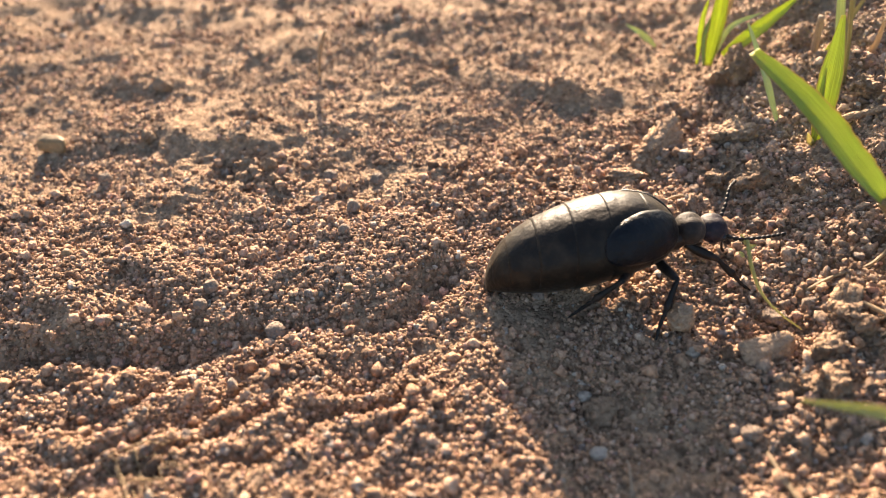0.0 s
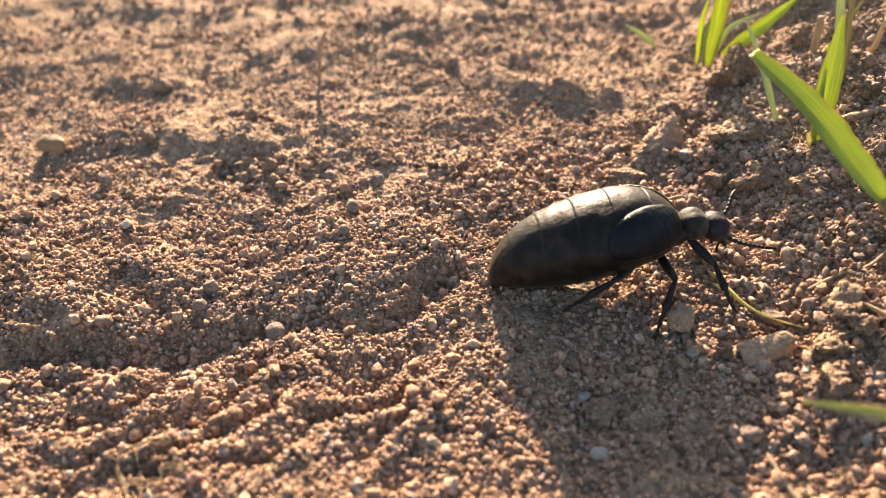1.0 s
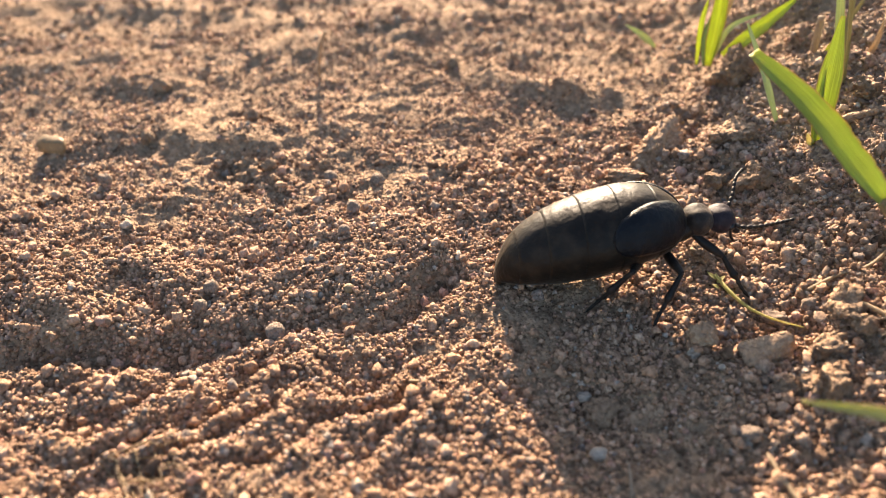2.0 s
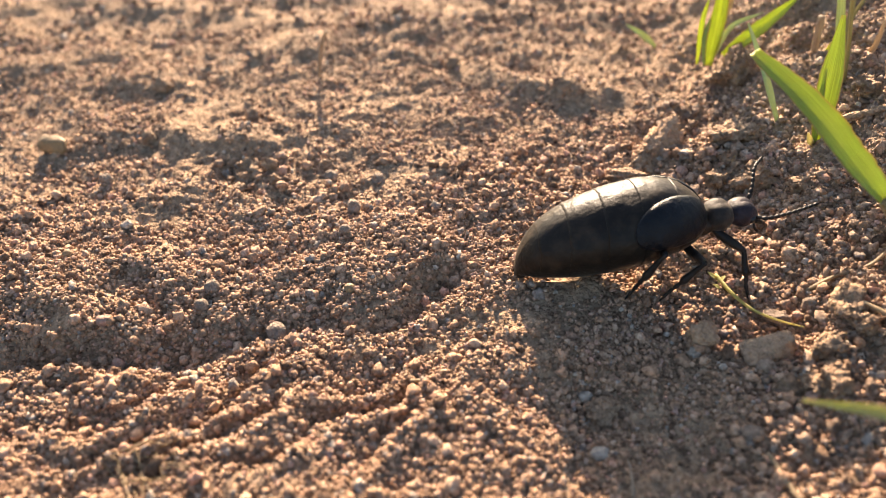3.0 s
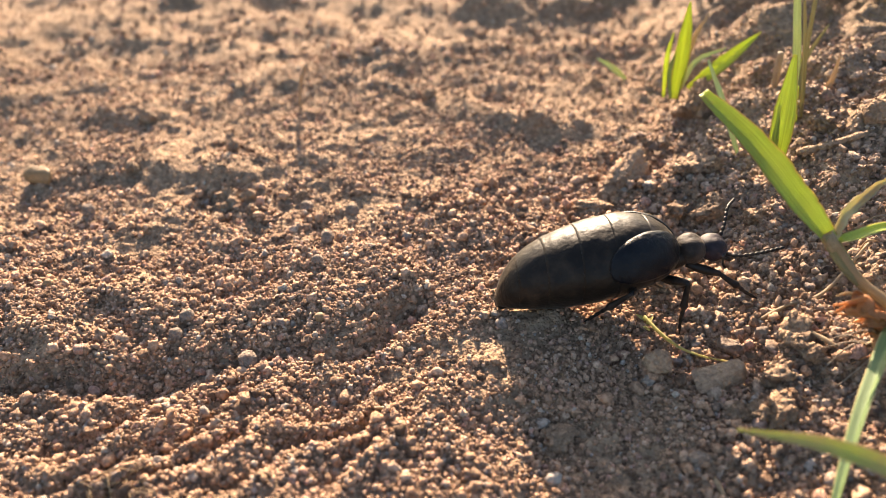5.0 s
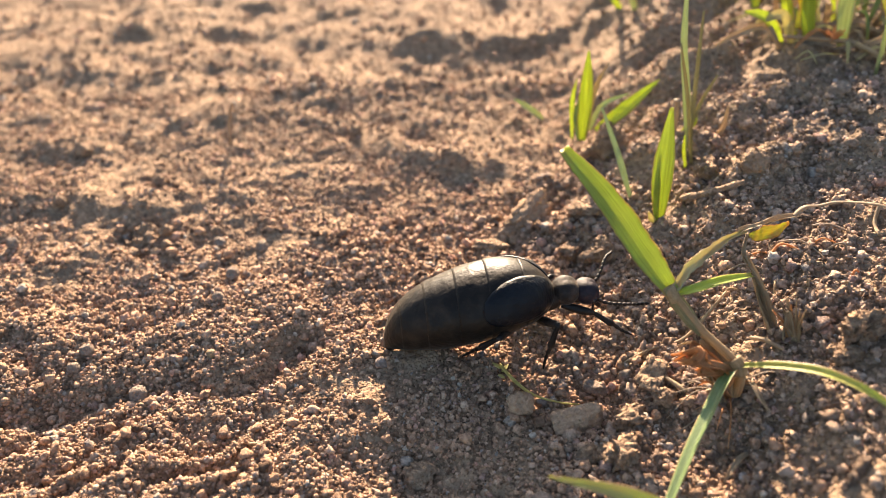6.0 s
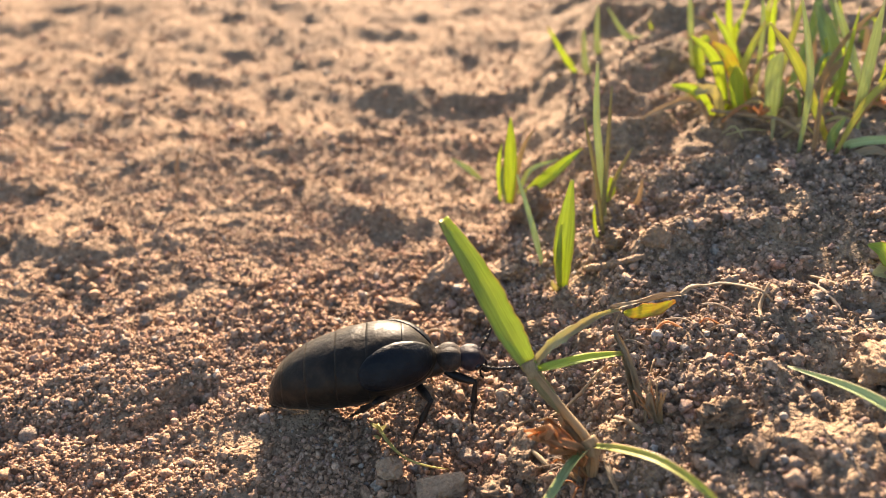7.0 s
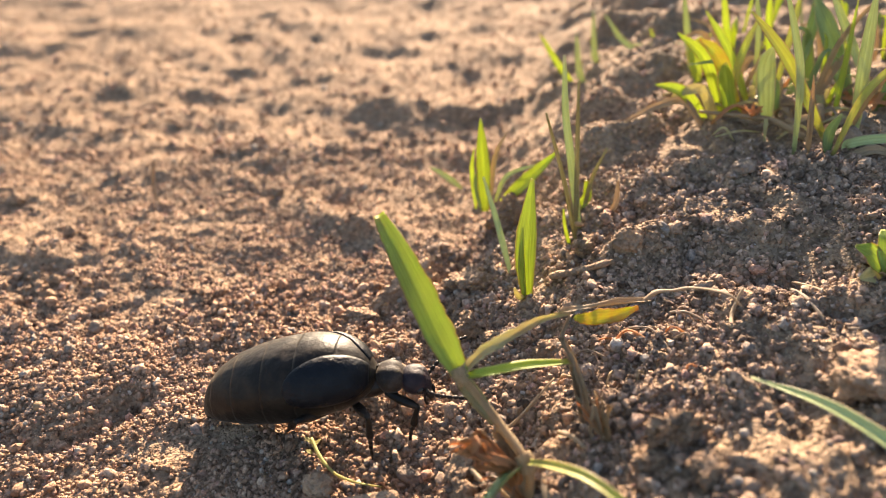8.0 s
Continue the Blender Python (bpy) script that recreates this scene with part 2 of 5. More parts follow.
def unit(v):
    return v / max(np.linalg.norm(v), 1e-12)


def tube_mesh(points, radii, sides=8, steps=6, flat=1.0):
    """A round rod along a smooth line; radii are spread evenly over its length."""
    line = spline(points, steps)
    n = len(line)
    r = np.interp(np.linspace(0, 1, n), np.linspace(0, 1, len(radii)), radii)
    tang = np.gradient(line, axis=0)
    side = unit(np.cross(tang[0], (0.13, 0.21, 0.97)))
    verts, uvs = [], []
    for i in range(n):
        t = unit(tang[i])
        side = unit(side - t * side.dot(t))
        up = np.cross(t, side)
        for k in range(sides):
            a = 2 * math.pi * k / sides
            verts.append(line[i] + r[i] * (math.cos(a) * side + flat * math.sin(a) * up))
            uvs.append((k / sides, i / (n - 1)))
    faces = [(i * sides + k, i * sides + (k + 1) % sides, (i + 1) * sides + (k + 1) % sides, (i + 1) * sides + k) for i in range(n - 1) for k in range(sides)]
    faces += [tuple(range(sides - 1, -1, -1)), tuple((n - 1) * sides + k for k in range(sides))]
    return mesh_of("rod", verts, faces, uvs)


def blade_mesh(points, width, facing, taper=(0.55, 1.0, 1.0, 0.75, 0.08), fold=0.25, thick=0.00012, twist=0.0, curl=0.0, steps=8, wave=0.0, ragged=0.05):
    """A grass blade: a gutter-shaped strip with thickness along a smooth line, its upper face towards facing."""
    line = spline(points, steps)
    n, m = len(line), 7
    tang = np.gradient(line, axis=0)
    w = width / 2 * np.interp(np.linspace(0, 1, n), np.linspace(0, 1, len(taper)), taper)
    torn = [[1 + ragged * (noise.noise(Vector((i * 0.8, e * 7.0, width * 9000))) + noise.noise(Vector((i * 0.23, e * 5.0, width * 7000)))) for i in range(n)] for e in (0, 1)]
    verts, uvs = [], []
    for layer in (0, 1):
        for i in range(n):
            t, s = unit(tang[i]), i / (n - 1)
            side = unit(np.cross(t, np.array(facing, float)))
            nor = np.cross(side, t)
            a = twist * s
            side, nor = side * math.cos(a) + nor * math.sin(a), nor * math.cos(a) - side * math.sin(a)
            for k in range(m):
                u = 2 * k / (m - 1) - 1
                lift = fold * abs(u) * w[i] + curl * u * u * w[i] + wave * w[i] * u * math.sin(9 * s + 2 * u)
                verts.append(line[i] + side * u * w[i] * torn[u > 0][i] + nor * (lift - layer * thick * (1.3 - abs(u))))
                uvs.append(((u + 1) / 2, s))
    at = lambda l, i, k: l * n * m + i * m + k
    faces = []
    for i in range(n - 1):
        for k in range(m - 1):
            faces.append((at(0, i, k), at(0, i, k + 1), at(0, i + 1, k + 1), at(0, i + 1, k)))
            faces.append((at(1, i, k), at(1, i + 1, k), at(1, i + 1, k + 1), at(1, i, k + 1)))
        faces.append((at(0, i, 0), at(0, i + 1, 0), at(1, i + 1, 0), at(1, i, 0)))
        faces.append((at(0, i, m - 1), at(1, i, m - 1), at(1, i + 1, m - 1), at(0, i + 1, m - 1)))
    for k in range(m - 1):
        faces.append((at(0, 0, k), at(1, 0, k), at(1, 0, k + 1), at(0, 0, k + 1)))
        faces.append((at(0, n - 1, k), at(0, n - 1, k + 1), at(1, n - 1, k + 1), at(1, n - 1, k)))
    return mesh_of("blade", verts, faces, uvs)


def rock_mesh(seed, size, rough=0.25, cuts=5, level=3, lump=1.6, boxy=1.0):
    """A stone or clod: a ball cut by a few planes, then roughened. size: x, y, z in metres."""
    rng = np.random.RandomState(seed)
    bm = bmesh.new()
    bmesh.ops.create_icosphere(bm, subdivisions=level, radius=1.0)
    planes = [(unit(rng.normal(size=3)), rng.uniform(0.55, 0.85)) for _ in range(cuts)]
    shift = Vector(rng.uniform(-50, 50, 3))
    for v in bm.verts:
        p = np.sign(v.co) * np.abs(v.co) ** boxy
        for nrm, d in planes:
            over = p.dot(nrm) - d
            if over > 0:
                p = p - nrm * over
        k = 1 + rough * (noise.fractal(Vector(p) * lump + shift, 1.0, 2.0, 4) * 0.9)
        k += rough * 0.45 * noise.noise(Vector(p) * lump * 4 + shift) + rough * 0.4 * noise.noise(Vector(p) * lump * 9 + shift) + rough * 0.25 * noise.noise(Vector(p) * lump * 19 + shift)
        v.co = Vector(p * k * np.array(size) / 2)
    me = bpy.data.meshes.new("rock")
    bm.to_mesh(me)
    bm.free()
    me.polygons.foreach_set("use_smooth", [True] * len(me.polygons))
    return me


# ---- ground ----
TABLE = np.random.RandomState(11).rand(256, 256)


def grain(x, y, size, seed=0):
    """Smooth random relief between -1 and 1 with bumps of about that size."""
    gx, gy = x / size + 17.31 * seed, y / size + 9.77 * seed
    ix, iy = np.floor(gx).astype(int), np.floor(gy).astype(int)
    fx, fy = gx - ix, gy - iy
    fx, fy = fx * fx * (3 - 2 * fx), fy * fy * (3 - 2 * fy)
    a, b = TABLE[ix & 255, iy & 255], TABLE[(ix + 1) & 255, iy & 255]
    c, d = TABLE[ix & 255, (iy + 1) & 255], TABLE[(ix + 1) & 255, (iy + 1) & 255]
    return 2 * ((a * (1 - fx) + b * fx) * (1 - fy) + (c * (1 - fx) + d * fx) * fy) - 1


def smooth(v):
    v = np.clip(v, 0, 1)
    return v * v * (3 - 2 * v)


# mounds and dips: x, y, half length, half width, turn in degrees, height (mm)
FAR_MOUNDS = [
    (-60, 128, 10, 4, 10, 0.6), (-88, 140, 13, 5, 5, 1.0), (22, 170, 17, 3.4, -3, 2.4), (40, 170, 8, 4, 5, 1.1), (-41, 187, 9, 3.5, 4, 1.2),
    (-86, 195, 10, 4, -8, 1.2), (-104, 190, 10, 4, 5, 1.1), (20, 216, 16, 6, -10, 1.5), (-105, 225, 16, 5, 3, 1.5), (-80, 221, 12, 5, -6, 1.2),
    (-58, 196, 8, 3, 6, 0.9), (-60, 250, 20, 6, 5, 1.4), (-98, 246, 18, 6, 0, 1.5), (-84, 268, 20, 7, 4, 1.5),
]
BANK_MOUNDS = [
    (66, 130, 9, 3.5, 12, 2.5), (61, 145, 8, 3.5, -5, 2.8), (74, 157, 10, 4, 8, 3.6), (58, 172, 10, 4, 0, 3.6), (80, 185, 12, 5, 5, 4.3), (66, 200, 12, 5, -6, 4.0),
    (70, 97, 12, 6, 34, 1.7), (75, 88, 11, 6, 30, -0.6), (79, 116, 12, 9, 10, 1.8), (66, 106, 5, 3.5, 60, -1.5), (70, 88, 8, 4.5, -30, 1.2), (78, 60, 8, 6, 0, -0.5),
]
PATH_MOUNDS = [
    (-42, 107, 16, 6.0, -14, 1.6), (-36, 97, 10, 4, -10, -1.2), (18, 119, 15, 3.2, -14, 2.2), (31, 108, 6, 3, 20, 1.6), (-62, 98, 10, 6, 0, -1.2), (-21, 154, 12, 4, 4, 1.4),
    (5, 55, 9, 6, 40, 1.5), (18, 55, 6, 4, 10, 1.3), (20, 48, 12, 7, 0, -1.5), (34, 62, 7, 5, 20, -1.4), (-5, 70, 5, 3.2, 25, -1.9), (14, 66.5, 11, 5, 6, 1.5), (-22, 80, 10, 4, 5, 0.9), (40, 92, 6, 4.5, 30, 1.4), (36, 80, 5, 4, 0, -1.0),
]


def height(x, y):
    """The ground's height: a trodden sandy path with a crumbly bank on its +x side."""
    x, y = np.asarray(x, float), np.asarray(y, float)
    px, py = x, y
    x = px + 0.0028 * grain(px, py, 0.011, 12) + 0.0010 * grain(px, py, 0.004, 13)
    y = py + 0.0022 * grain(px, py, 0.009, 14) + 0.0010 * grain(px, py, 0.0035, 15)
    near = np.exp(-((np.hypot(x - 0.0, y - 0.12)) / 0.6) ** 2)
    edge = 0.033 + 0.003 * grain(x, y, 0.021, 1) + 0.0015 * grain(x, y, 0.007, 2) + 0.12 * np.clip(y - 0.13, 0, 0.5)
    z = 0.0130 * smooth((x - edge) / 0.037) + 0.15 * np.clip(x - 0.07, 0, 0.06)
    bank = smooth((x - edge) / 0.025)
    wobble = 1 + 0.45 * grain(x, y, 0.006, 3) + 0.25 * grain(x, y, 0.0025, 23)
    for cx, cy, l, w, turn, h in FAR_MOUNDS + BANK_MOUNDS + PATH_MOUNDS:
        c, s = math.cos(radians(turn)), math.sin(radians(turn))
        dx, dy = (x - cx / 1000) * c + (y - cy / 1000) * s, (y - cy / 1000) * c - (x - cx / 1000) * s
        z = z + h / 1000 * np.exp(-(dx * 1000 / l) ** 2 - (dy * 1000 / w) ** 2) * wobble
    # the dragged furrow that ends at the beetle's tail: a smooth floor, a crumbling far side and a soft near rim
    fy = 0.0590 + 0.0022 * smooth((x + 0.036) / 0.015) + 0.0010 * smooth((x + 0.024) / 0.008) + 0.0050 * smooth((x + 0.012) / 0.015) - 0.002 * smooth((-x - 0.04) / 0.02)
    fade = smooth((0.005 - x) / 0.016) * smooth((x + 0.13) / 0.03)
    d = (y - fy) * 1000
    deep = 0.75 + 0.25 * smooth((-0.026 - x) / 0.012) - 0.25 * np.exp(-((x + 0.018) / 0.007) ** 2)
    wall = (0.6 * smooth((d - 0.6) / 4.5) + 0.4 * smooth((d - 5.0) / 6.0)) * np.exp(-(np.clip(d - 8, 0, None) / 14.0) ** 2)
    z = z + fade * deep * (0.0028 * wall * (1 + 0.6 * grain(x, y, 0.0085, 16) + 0.3 * grain(x, y, 0.0042, 26)) + 0.0005 * np.exp(-((d + 2.4) / 1.9) ** 2) - 0.0014 * np.exp(-((d - 0.8) / 1.6) ** 2))
    z = z + 0.17 * np.clip(0.0565 - y, 0, 0.04) * smooth((0.012 - x) / 0.02)
    # slanting scratches in front of the furrow
    rake = smooth((0.0575 - y) / 0.004) * smooth((0.000 - x) / 0.008) * smooth((x + 0.056) / 0.02) * smooth((y - 0.040) / 0.006)
    z = z + rake * 0.00085 * (np.sin((x * 0.52 - y) * 1150 + 2.2 * grain(x, y, 0.010, 4)) + 0.6 * grain(x, y, 0.004, 24))
    far = smooth((y - 0.12) / 0.06)
    dusty = 1 - 0.75 * np.exp(-((x - 0.006) / 0.009) ** 2 - ((y - 0.056) / 0.009) ** 2)
    z = z + 0.0009 * far * grain(x * 0.45, y, 0.013, 27) + (0.0008 + 0.0006 * far) * grain(x, y, 0.024, 5) + (0.0006 + 0.0005 * far + 0.0007 * bank) * grain(x, y * 1.3, 0.010, 6)
    z = z + near * dusty * ((0.0006 + 0.0008 * bank) * grain(x, y, 0.0048, 7) + (0.0006 + 0.0005 * bank) * (0.3 - np.abs(grain(x, y, 0.0032, 8))) + (0.0005 + 0.0002 * bank) * (0.3 - np.abs(grain(x, y, 0.0017, 9))))
    return z + near * 0.00016 * grain(x, y, 0.0008, 10)


def ground_z(x, y):
    return float(height(np.array([x]), np.array([y]))[0])


def axis(lo, start, end, hi, step, grow, near):
    """Grid lines: even steps between start and end, slowly growing ones as far as near, then fast."""
    mid = np.arange(start, end + step / 2, step)
    up, down, s = [mid[-1]], [mid[0]], step
    while up[-1] < hi:
        s *= grow if up[-1] < near[1] else 1.15
        up.append(up[-1] + s)
    s = step
    while down[-1] > lo:
        s *= grow if down[-1] > near[0] else 1.15
        down.append(down[-1] - s)
    return np.concatenate([down[:0:-1], mid, up[1:]])


def build_ground():
    xs, ys = axis(-40, -0.058, 0.096, 40, 0.00040, 1.03, (-0.25, 0.25)), axis(-40, 0.036, 0.112, 60, 0.00040, 1.012, (0.03, 0.30))
    gx, gy = np.meshgrid(xs, ys)
    nx, ny = len(xs), len(ys)
    co = np.stack([gx, gy, height(gx, gy)], -1).reshape(-1, 3)
    me = bpy.data.meshes.new("ground")
    idx = np.arange(nx * ny).reshape(ny, nx)
    quads = np.stack([idx[:-1, :-1], idx[:-1, 1:], idx[1:, 1:], idx[1:, :-1]], -1).reshape(-1, 4)
    me.vertices.add(len(co))
    me.vertices.foreach_set("co", co.ravel())
    me.loops.add(quads.size)
    me.loops.foreach_set("vertex_index", quads.ravel().astype(np.int32))
    me.polygons.add(len(quads))
    me.polygons.foreach_set("loop_start", np.arange(0, quads.size, 4, dtype=np.int32))
    me.polygons.foreach_set("use_smooth", np.ones(len(quads), bool))
    me.update(calc_edges=True)
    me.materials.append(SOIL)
    tagged(new("ground", me), "dry sandy brown soil of a path with a bank", "ground", kind="structure")


def grain_shape(level, seed, rough):
    bm = bmesh.new()
    bmesh.ops.create_icosphere(bm, subdivisions=level, radius=1.0)
    shift = Vector((seed * 3.7, seed * 1.9, seed * 5.3))
    for v in bm.verts:
        v.co *= 1 + rough * (noise.noise(v.co * 1.3 + shift) + 0.6 * noise.noise(v.co * 2.9 + shift))
    bm.verts.ensure_lookup_table()
    v = np.array([p.co for p in bm.verts])
    f = np.array([[q.index for q in p.verts] for p in bm.faces])
    bm.free()
    return v, f


def scatter(name, label, places, sizes, level, sink, seed, rough=0.42, rounded=True, flat=1.0, material=None):
    """Uncountable crumbs as one object: small uneven grains bedded in the ground."""
    rng = np.random.RandomState(seed)
    shapes = [grain_shape(level, seed + k, rough) for k in range(6)]
    pick = rng.randint(0, 6, len(places))
    allv, allf, base = [], [], 0
    z = height(places[:, 0], places[:, 1])
    for k, (v, f) in enumerate(shapes):
        at = np.nonzero(pick == k)[0]
        q = rng.normal(size=(len(at), 4))
        q /= np.linalg.norm(q, axis=1)[:, None]
        w, x, y, zz = q.T
        rot = np.stack([1 - 2 * (y * y + zz * zz), 2 * (x * y - zz * w), 2 * (x * zz + y * w), 2 * (x * y + zz * w), 1 - 2 * (x * x + zz * zz), 2 * (y * zz - x * w),
                        2 * (x * zz - y * w), 2 * (y * zz + x * w), 1 - 2 * (x * x + y * y)], -1).reshape(-1, 3, 3)
        stretch = rng.uniform(0.72, 1.25, (len(at), 1, 3)) * np.array((1.0, 1.0, flat))
        local = v[None] * stretch * (sizes[at] / 2)[:, None, None]
        turned = np.einsum("nij,nkj->nki", rot, local)
        turned[:, :, 0] += places[at, 0][:, None]
        turned[:, :, 1] += places[at, 1][:, None]
        turned[:, :, 2] += (z[at] + sizes[at] * (0.5 - sink + 0.35 * rng.rand(len(at)) ** 1.5))[:, None]
        allv.append(turned.reshape(-1, 3))
        allf.append((f[None] + base + (np.arange(len(at)) * len(v))[:, None, None]).reshape(-1, 3))
        base += len(at) * len(v)
    co, tri = np.concatenate(allv), np.concatenate(allf)
    me = bpy.data.meshes.new(name)
    me.vertices.add(len(co))
    me.vertices.foreach_set("co", co.ravel())
    me.loops.add(tri.size)
    me.loops.foreach_set("vertex_index", tri.ravel().astype(np.int32))
    me.polygons.add(len(tri))
    me.polygons.foreach_set("loop_start", np.arange(0, tri.size, 3, dtype=np.int32))
    me.polygons.foreach_set("use_smooth", np.full(len(tri), rounded))
    me.update(calc_edges=True)
    me.materials.append(material or CRUMB)
    return tagged(new(name, me), label, "soil", kind="stuff")


def spread(count, seed, xs, ys, clump, power=1.0, slant=0.0):
    """Random places in a stretch of the plan that widens away from the beetle, gathered in loose drifts."""
    rng = np.random.RandomState(seed)
    out, have = [], 0
    while have < count:
        y = ys[0] + (ys[1] - ys[0]) * rng.rand(count) ** power
        x = xs[0] + (xs[1] - xs[0]) * rng.rand(count)
        x = x + slant * (y - ys[0]) * (x - 0.014) / (xs[1] - xs[0]) * 2
        drift = 0.60 + 0.50 * grain(x, y, 0.012, 51) + 0.45 * grain(x, y, 0.0045, 52) + 0.4 * smooth((0.056 - y) / 0.006) * smooth((-x) / 0.01) - 1.0 * np.exp(-((x - 0.005) / 0.009) ** 2 - ((y - 0.057) / 0.008) ** 2)
        keep = drift > rng.rand(count) * clump
        out.append(np.stack([x[keep], y[keep]], -1))
        have += keep.sum()
    return np.concatenate(out)[:count]


def build_crumbs():
    rng = np.random.RandomState(5)
    p = spread(52000, 21, (-0.066, 0.052), (0.036, 0.084), 0.75)
    scatter("fine_crumbs", "fine rounded brown soil crumbs packed on the path", p, 0.00022 + 0.00056 * rng.rand(len(p)) ** 2.4, 1, 0.48, 3, 0.65)
    p = spread(32000, 25, (-0.075, 0.055), (0.080, 0.150), 1.0, 1.35, 0.62)
    scatter("path_crumbs", "small brown soil crumbs bedded in the trodden path", p, 0.00026 + 0.00066 * rng.rand(len(p)) ** 3.0, 1, 0.62, 5, 0.7)
    p = spread(3000, 31, (-0.068, 0.056), (0.036, 0.100), 1.1)
    scatter("coarse_crumbs", "coarser brown and grey soil crumbs on the path", p, 0.0006 + 0.0009 * rng.rand(len(p)) ** 2.6, 2, 0.42, 9, 0.75)
    p = spread(15000, 35, (0.040, 0.105), (0.042, 0.118), 1.0)
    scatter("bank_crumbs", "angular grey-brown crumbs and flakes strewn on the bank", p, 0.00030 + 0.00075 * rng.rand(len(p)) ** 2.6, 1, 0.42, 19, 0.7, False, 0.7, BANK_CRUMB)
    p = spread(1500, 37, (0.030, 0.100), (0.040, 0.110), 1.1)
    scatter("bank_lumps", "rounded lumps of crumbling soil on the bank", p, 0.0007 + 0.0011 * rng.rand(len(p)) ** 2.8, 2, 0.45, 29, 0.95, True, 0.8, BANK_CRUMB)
    p = spread(5000, 41, (-0.10, 0.09), (0.145, 0.34), 1.0, 1.5, 0.6)
    scatter("far_crumbs", "brown soil crumbs scattered along the far path", p, 0.0005 + 0.0012 * rng.rand(len(p)) ** 3, 1, 0.52, 15)


build_ground()
build_crumbs()


# ---- stones and clods ----
def stone(x, y, size, material, label, name="pebble", category="pebble", seed=1, turn=0.0, tilt=(0, 0), sink=0.3, rough=0.25, cuts=5, group="loose pebbles", level=3, boxy=1.0):
    if category == "clod":
        level += 1
    me = rock_mesh(seed, size, rough, cuts, level, boxy=boxy)
    me.materials.append(material)
    ob = tagged(new(name, me), label, category, group)
    ob.matrix_basis = pose(x, y, ground_z(x, y) + size[2] * (0.5 - sink), *tilt, turn)
    return ob


def mm(*v):
    return tuple(a / 1000 for a in v)


def build_stones():
    stone(-0.0238, 0.0622, mm(3.0, 2.8, 3.0), GREY, "rounded grey pebble beside the dragged furrow", seed=3, cuts=2, rough=0.12)
    stone(-0.0684, 0.1055, mm(4.6, 2.6, 2.2), TAN, "chipped ochre stone with flat faces on the path", "stone_chip", "stone", 4, -8, (8, 6), 0.08, 0.06, 3, boxy=0.35)
    stone(-0.0560, 0.0950, mm(2.0, 1.9, 2.2), GREY, "small pale grey pebble on the path", seed=5, cuts=2, rough=0.1, sink=0.15)
    stone(-0.0168, 0.0790, mm(1.7, 1.6, 1.6), GREY, "small round grey pebble among crumbs", seed=6, cuts=1, rough=0.1, sink=0.2)
    stone(-0.0162, 0.0850, mm(2.6, 2.4, 2.6), GREY, "dark grey pebble standing in crumbs", seed=7, rough=0.2, sink=0.2)
    stone(0.0128, 0.0440, mm(2.1, 1.6, 1.3), WHITE, "whitish translucent quartz pebble", seed=8, cuts=7, rough=0.1)
    stone(0.0322, 0.0916, mm(1.9, 1.8, 1.6), PINK, "pinkish rounded pebble below the clod", seed=9, cuts=2, rough=0.1)
    stone(0.0298, 0.0978, mm(10.8, 5.6, 4.2), CLAY_LIT, "large lit earth clod at the bank's foot", "earth_clod", "clod", 10, 52, (0, -14), 0.2, 0.38, 7, "earth clods", 4, 0.7)
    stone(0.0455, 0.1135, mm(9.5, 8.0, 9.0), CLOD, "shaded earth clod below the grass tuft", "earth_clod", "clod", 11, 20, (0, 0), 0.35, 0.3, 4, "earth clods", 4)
    stone(0.0335, 0.0560, mm(6.4, 3.4, 1.9), CLAY_LIT, "flat angular slab of dried soil, lit on top", "soil_slab", "clod", 12, 8, (14, -8), 0.05, 0.06, 2, "earth clods", 3, 0.25)
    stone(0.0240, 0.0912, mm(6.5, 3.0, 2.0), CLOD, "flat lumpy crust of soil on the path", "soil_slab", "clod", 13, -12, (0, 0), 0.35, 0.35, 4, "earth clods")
    stone(0.0866, 0.0650, mm(9.6, 6.4, 4.0), CLAY_LIT, "large sunlit pale clod on the bank", "earth_clod", "clod", 14, 8, (-4, 4), 0.28, 0.28, 8, "earth clods", 4, 0.6)
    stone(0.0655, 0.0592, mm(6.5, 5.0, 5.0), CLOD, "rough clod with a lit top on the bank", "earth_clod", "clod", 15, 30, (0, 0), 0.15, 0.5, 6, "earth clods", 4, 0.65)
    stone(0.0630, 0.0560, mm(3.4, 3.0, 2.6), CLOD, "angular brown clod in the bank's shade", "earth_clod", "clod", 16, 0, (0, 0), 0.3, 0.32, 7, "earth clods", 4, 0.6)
    stone(0.0678, 0.0535, mm(3.6, 3.0, 2.6), CLOD, "angular brown clod in the bank's shade", "earth_clod", "clod", 17, 40, (0, 0), 0.3, 0.32, 7, "earth clods", 4, 0.6)
    stone(0.0340, 0.0515, mm(3.6, 2.6, 2.4), CLOD, "small dark clod in the beetle's path", "earth_clod", "clod", 18, 0, (0, 0), 0.3, 0.4, 6, "earth clods", 3, 0.65)
    stone(0.0366, 0.0618, mm(3.4, 2.2, 2.2), GREY, "pointed grey stone chip among crumbs", "stone_chip", "stone", 19, -30, (20, 10), 0.2, 0.12, 8)
    stone(0.0972, 0.1146, mm(4.2, 4.0, 3.8), GREY, "round pale grey stone beside the grass tussock", "round_stone", "stone", 20, 0, (0, 0), 0.15, 0.1, 2)
    stone(0.0812, 0.1080, mm(4.4, 3.2, 2.6), GREY, "flat grey stone on the bank", "stone_chip", "stone", 21, 20, (0, 0), 0.3, 0.12, 7)
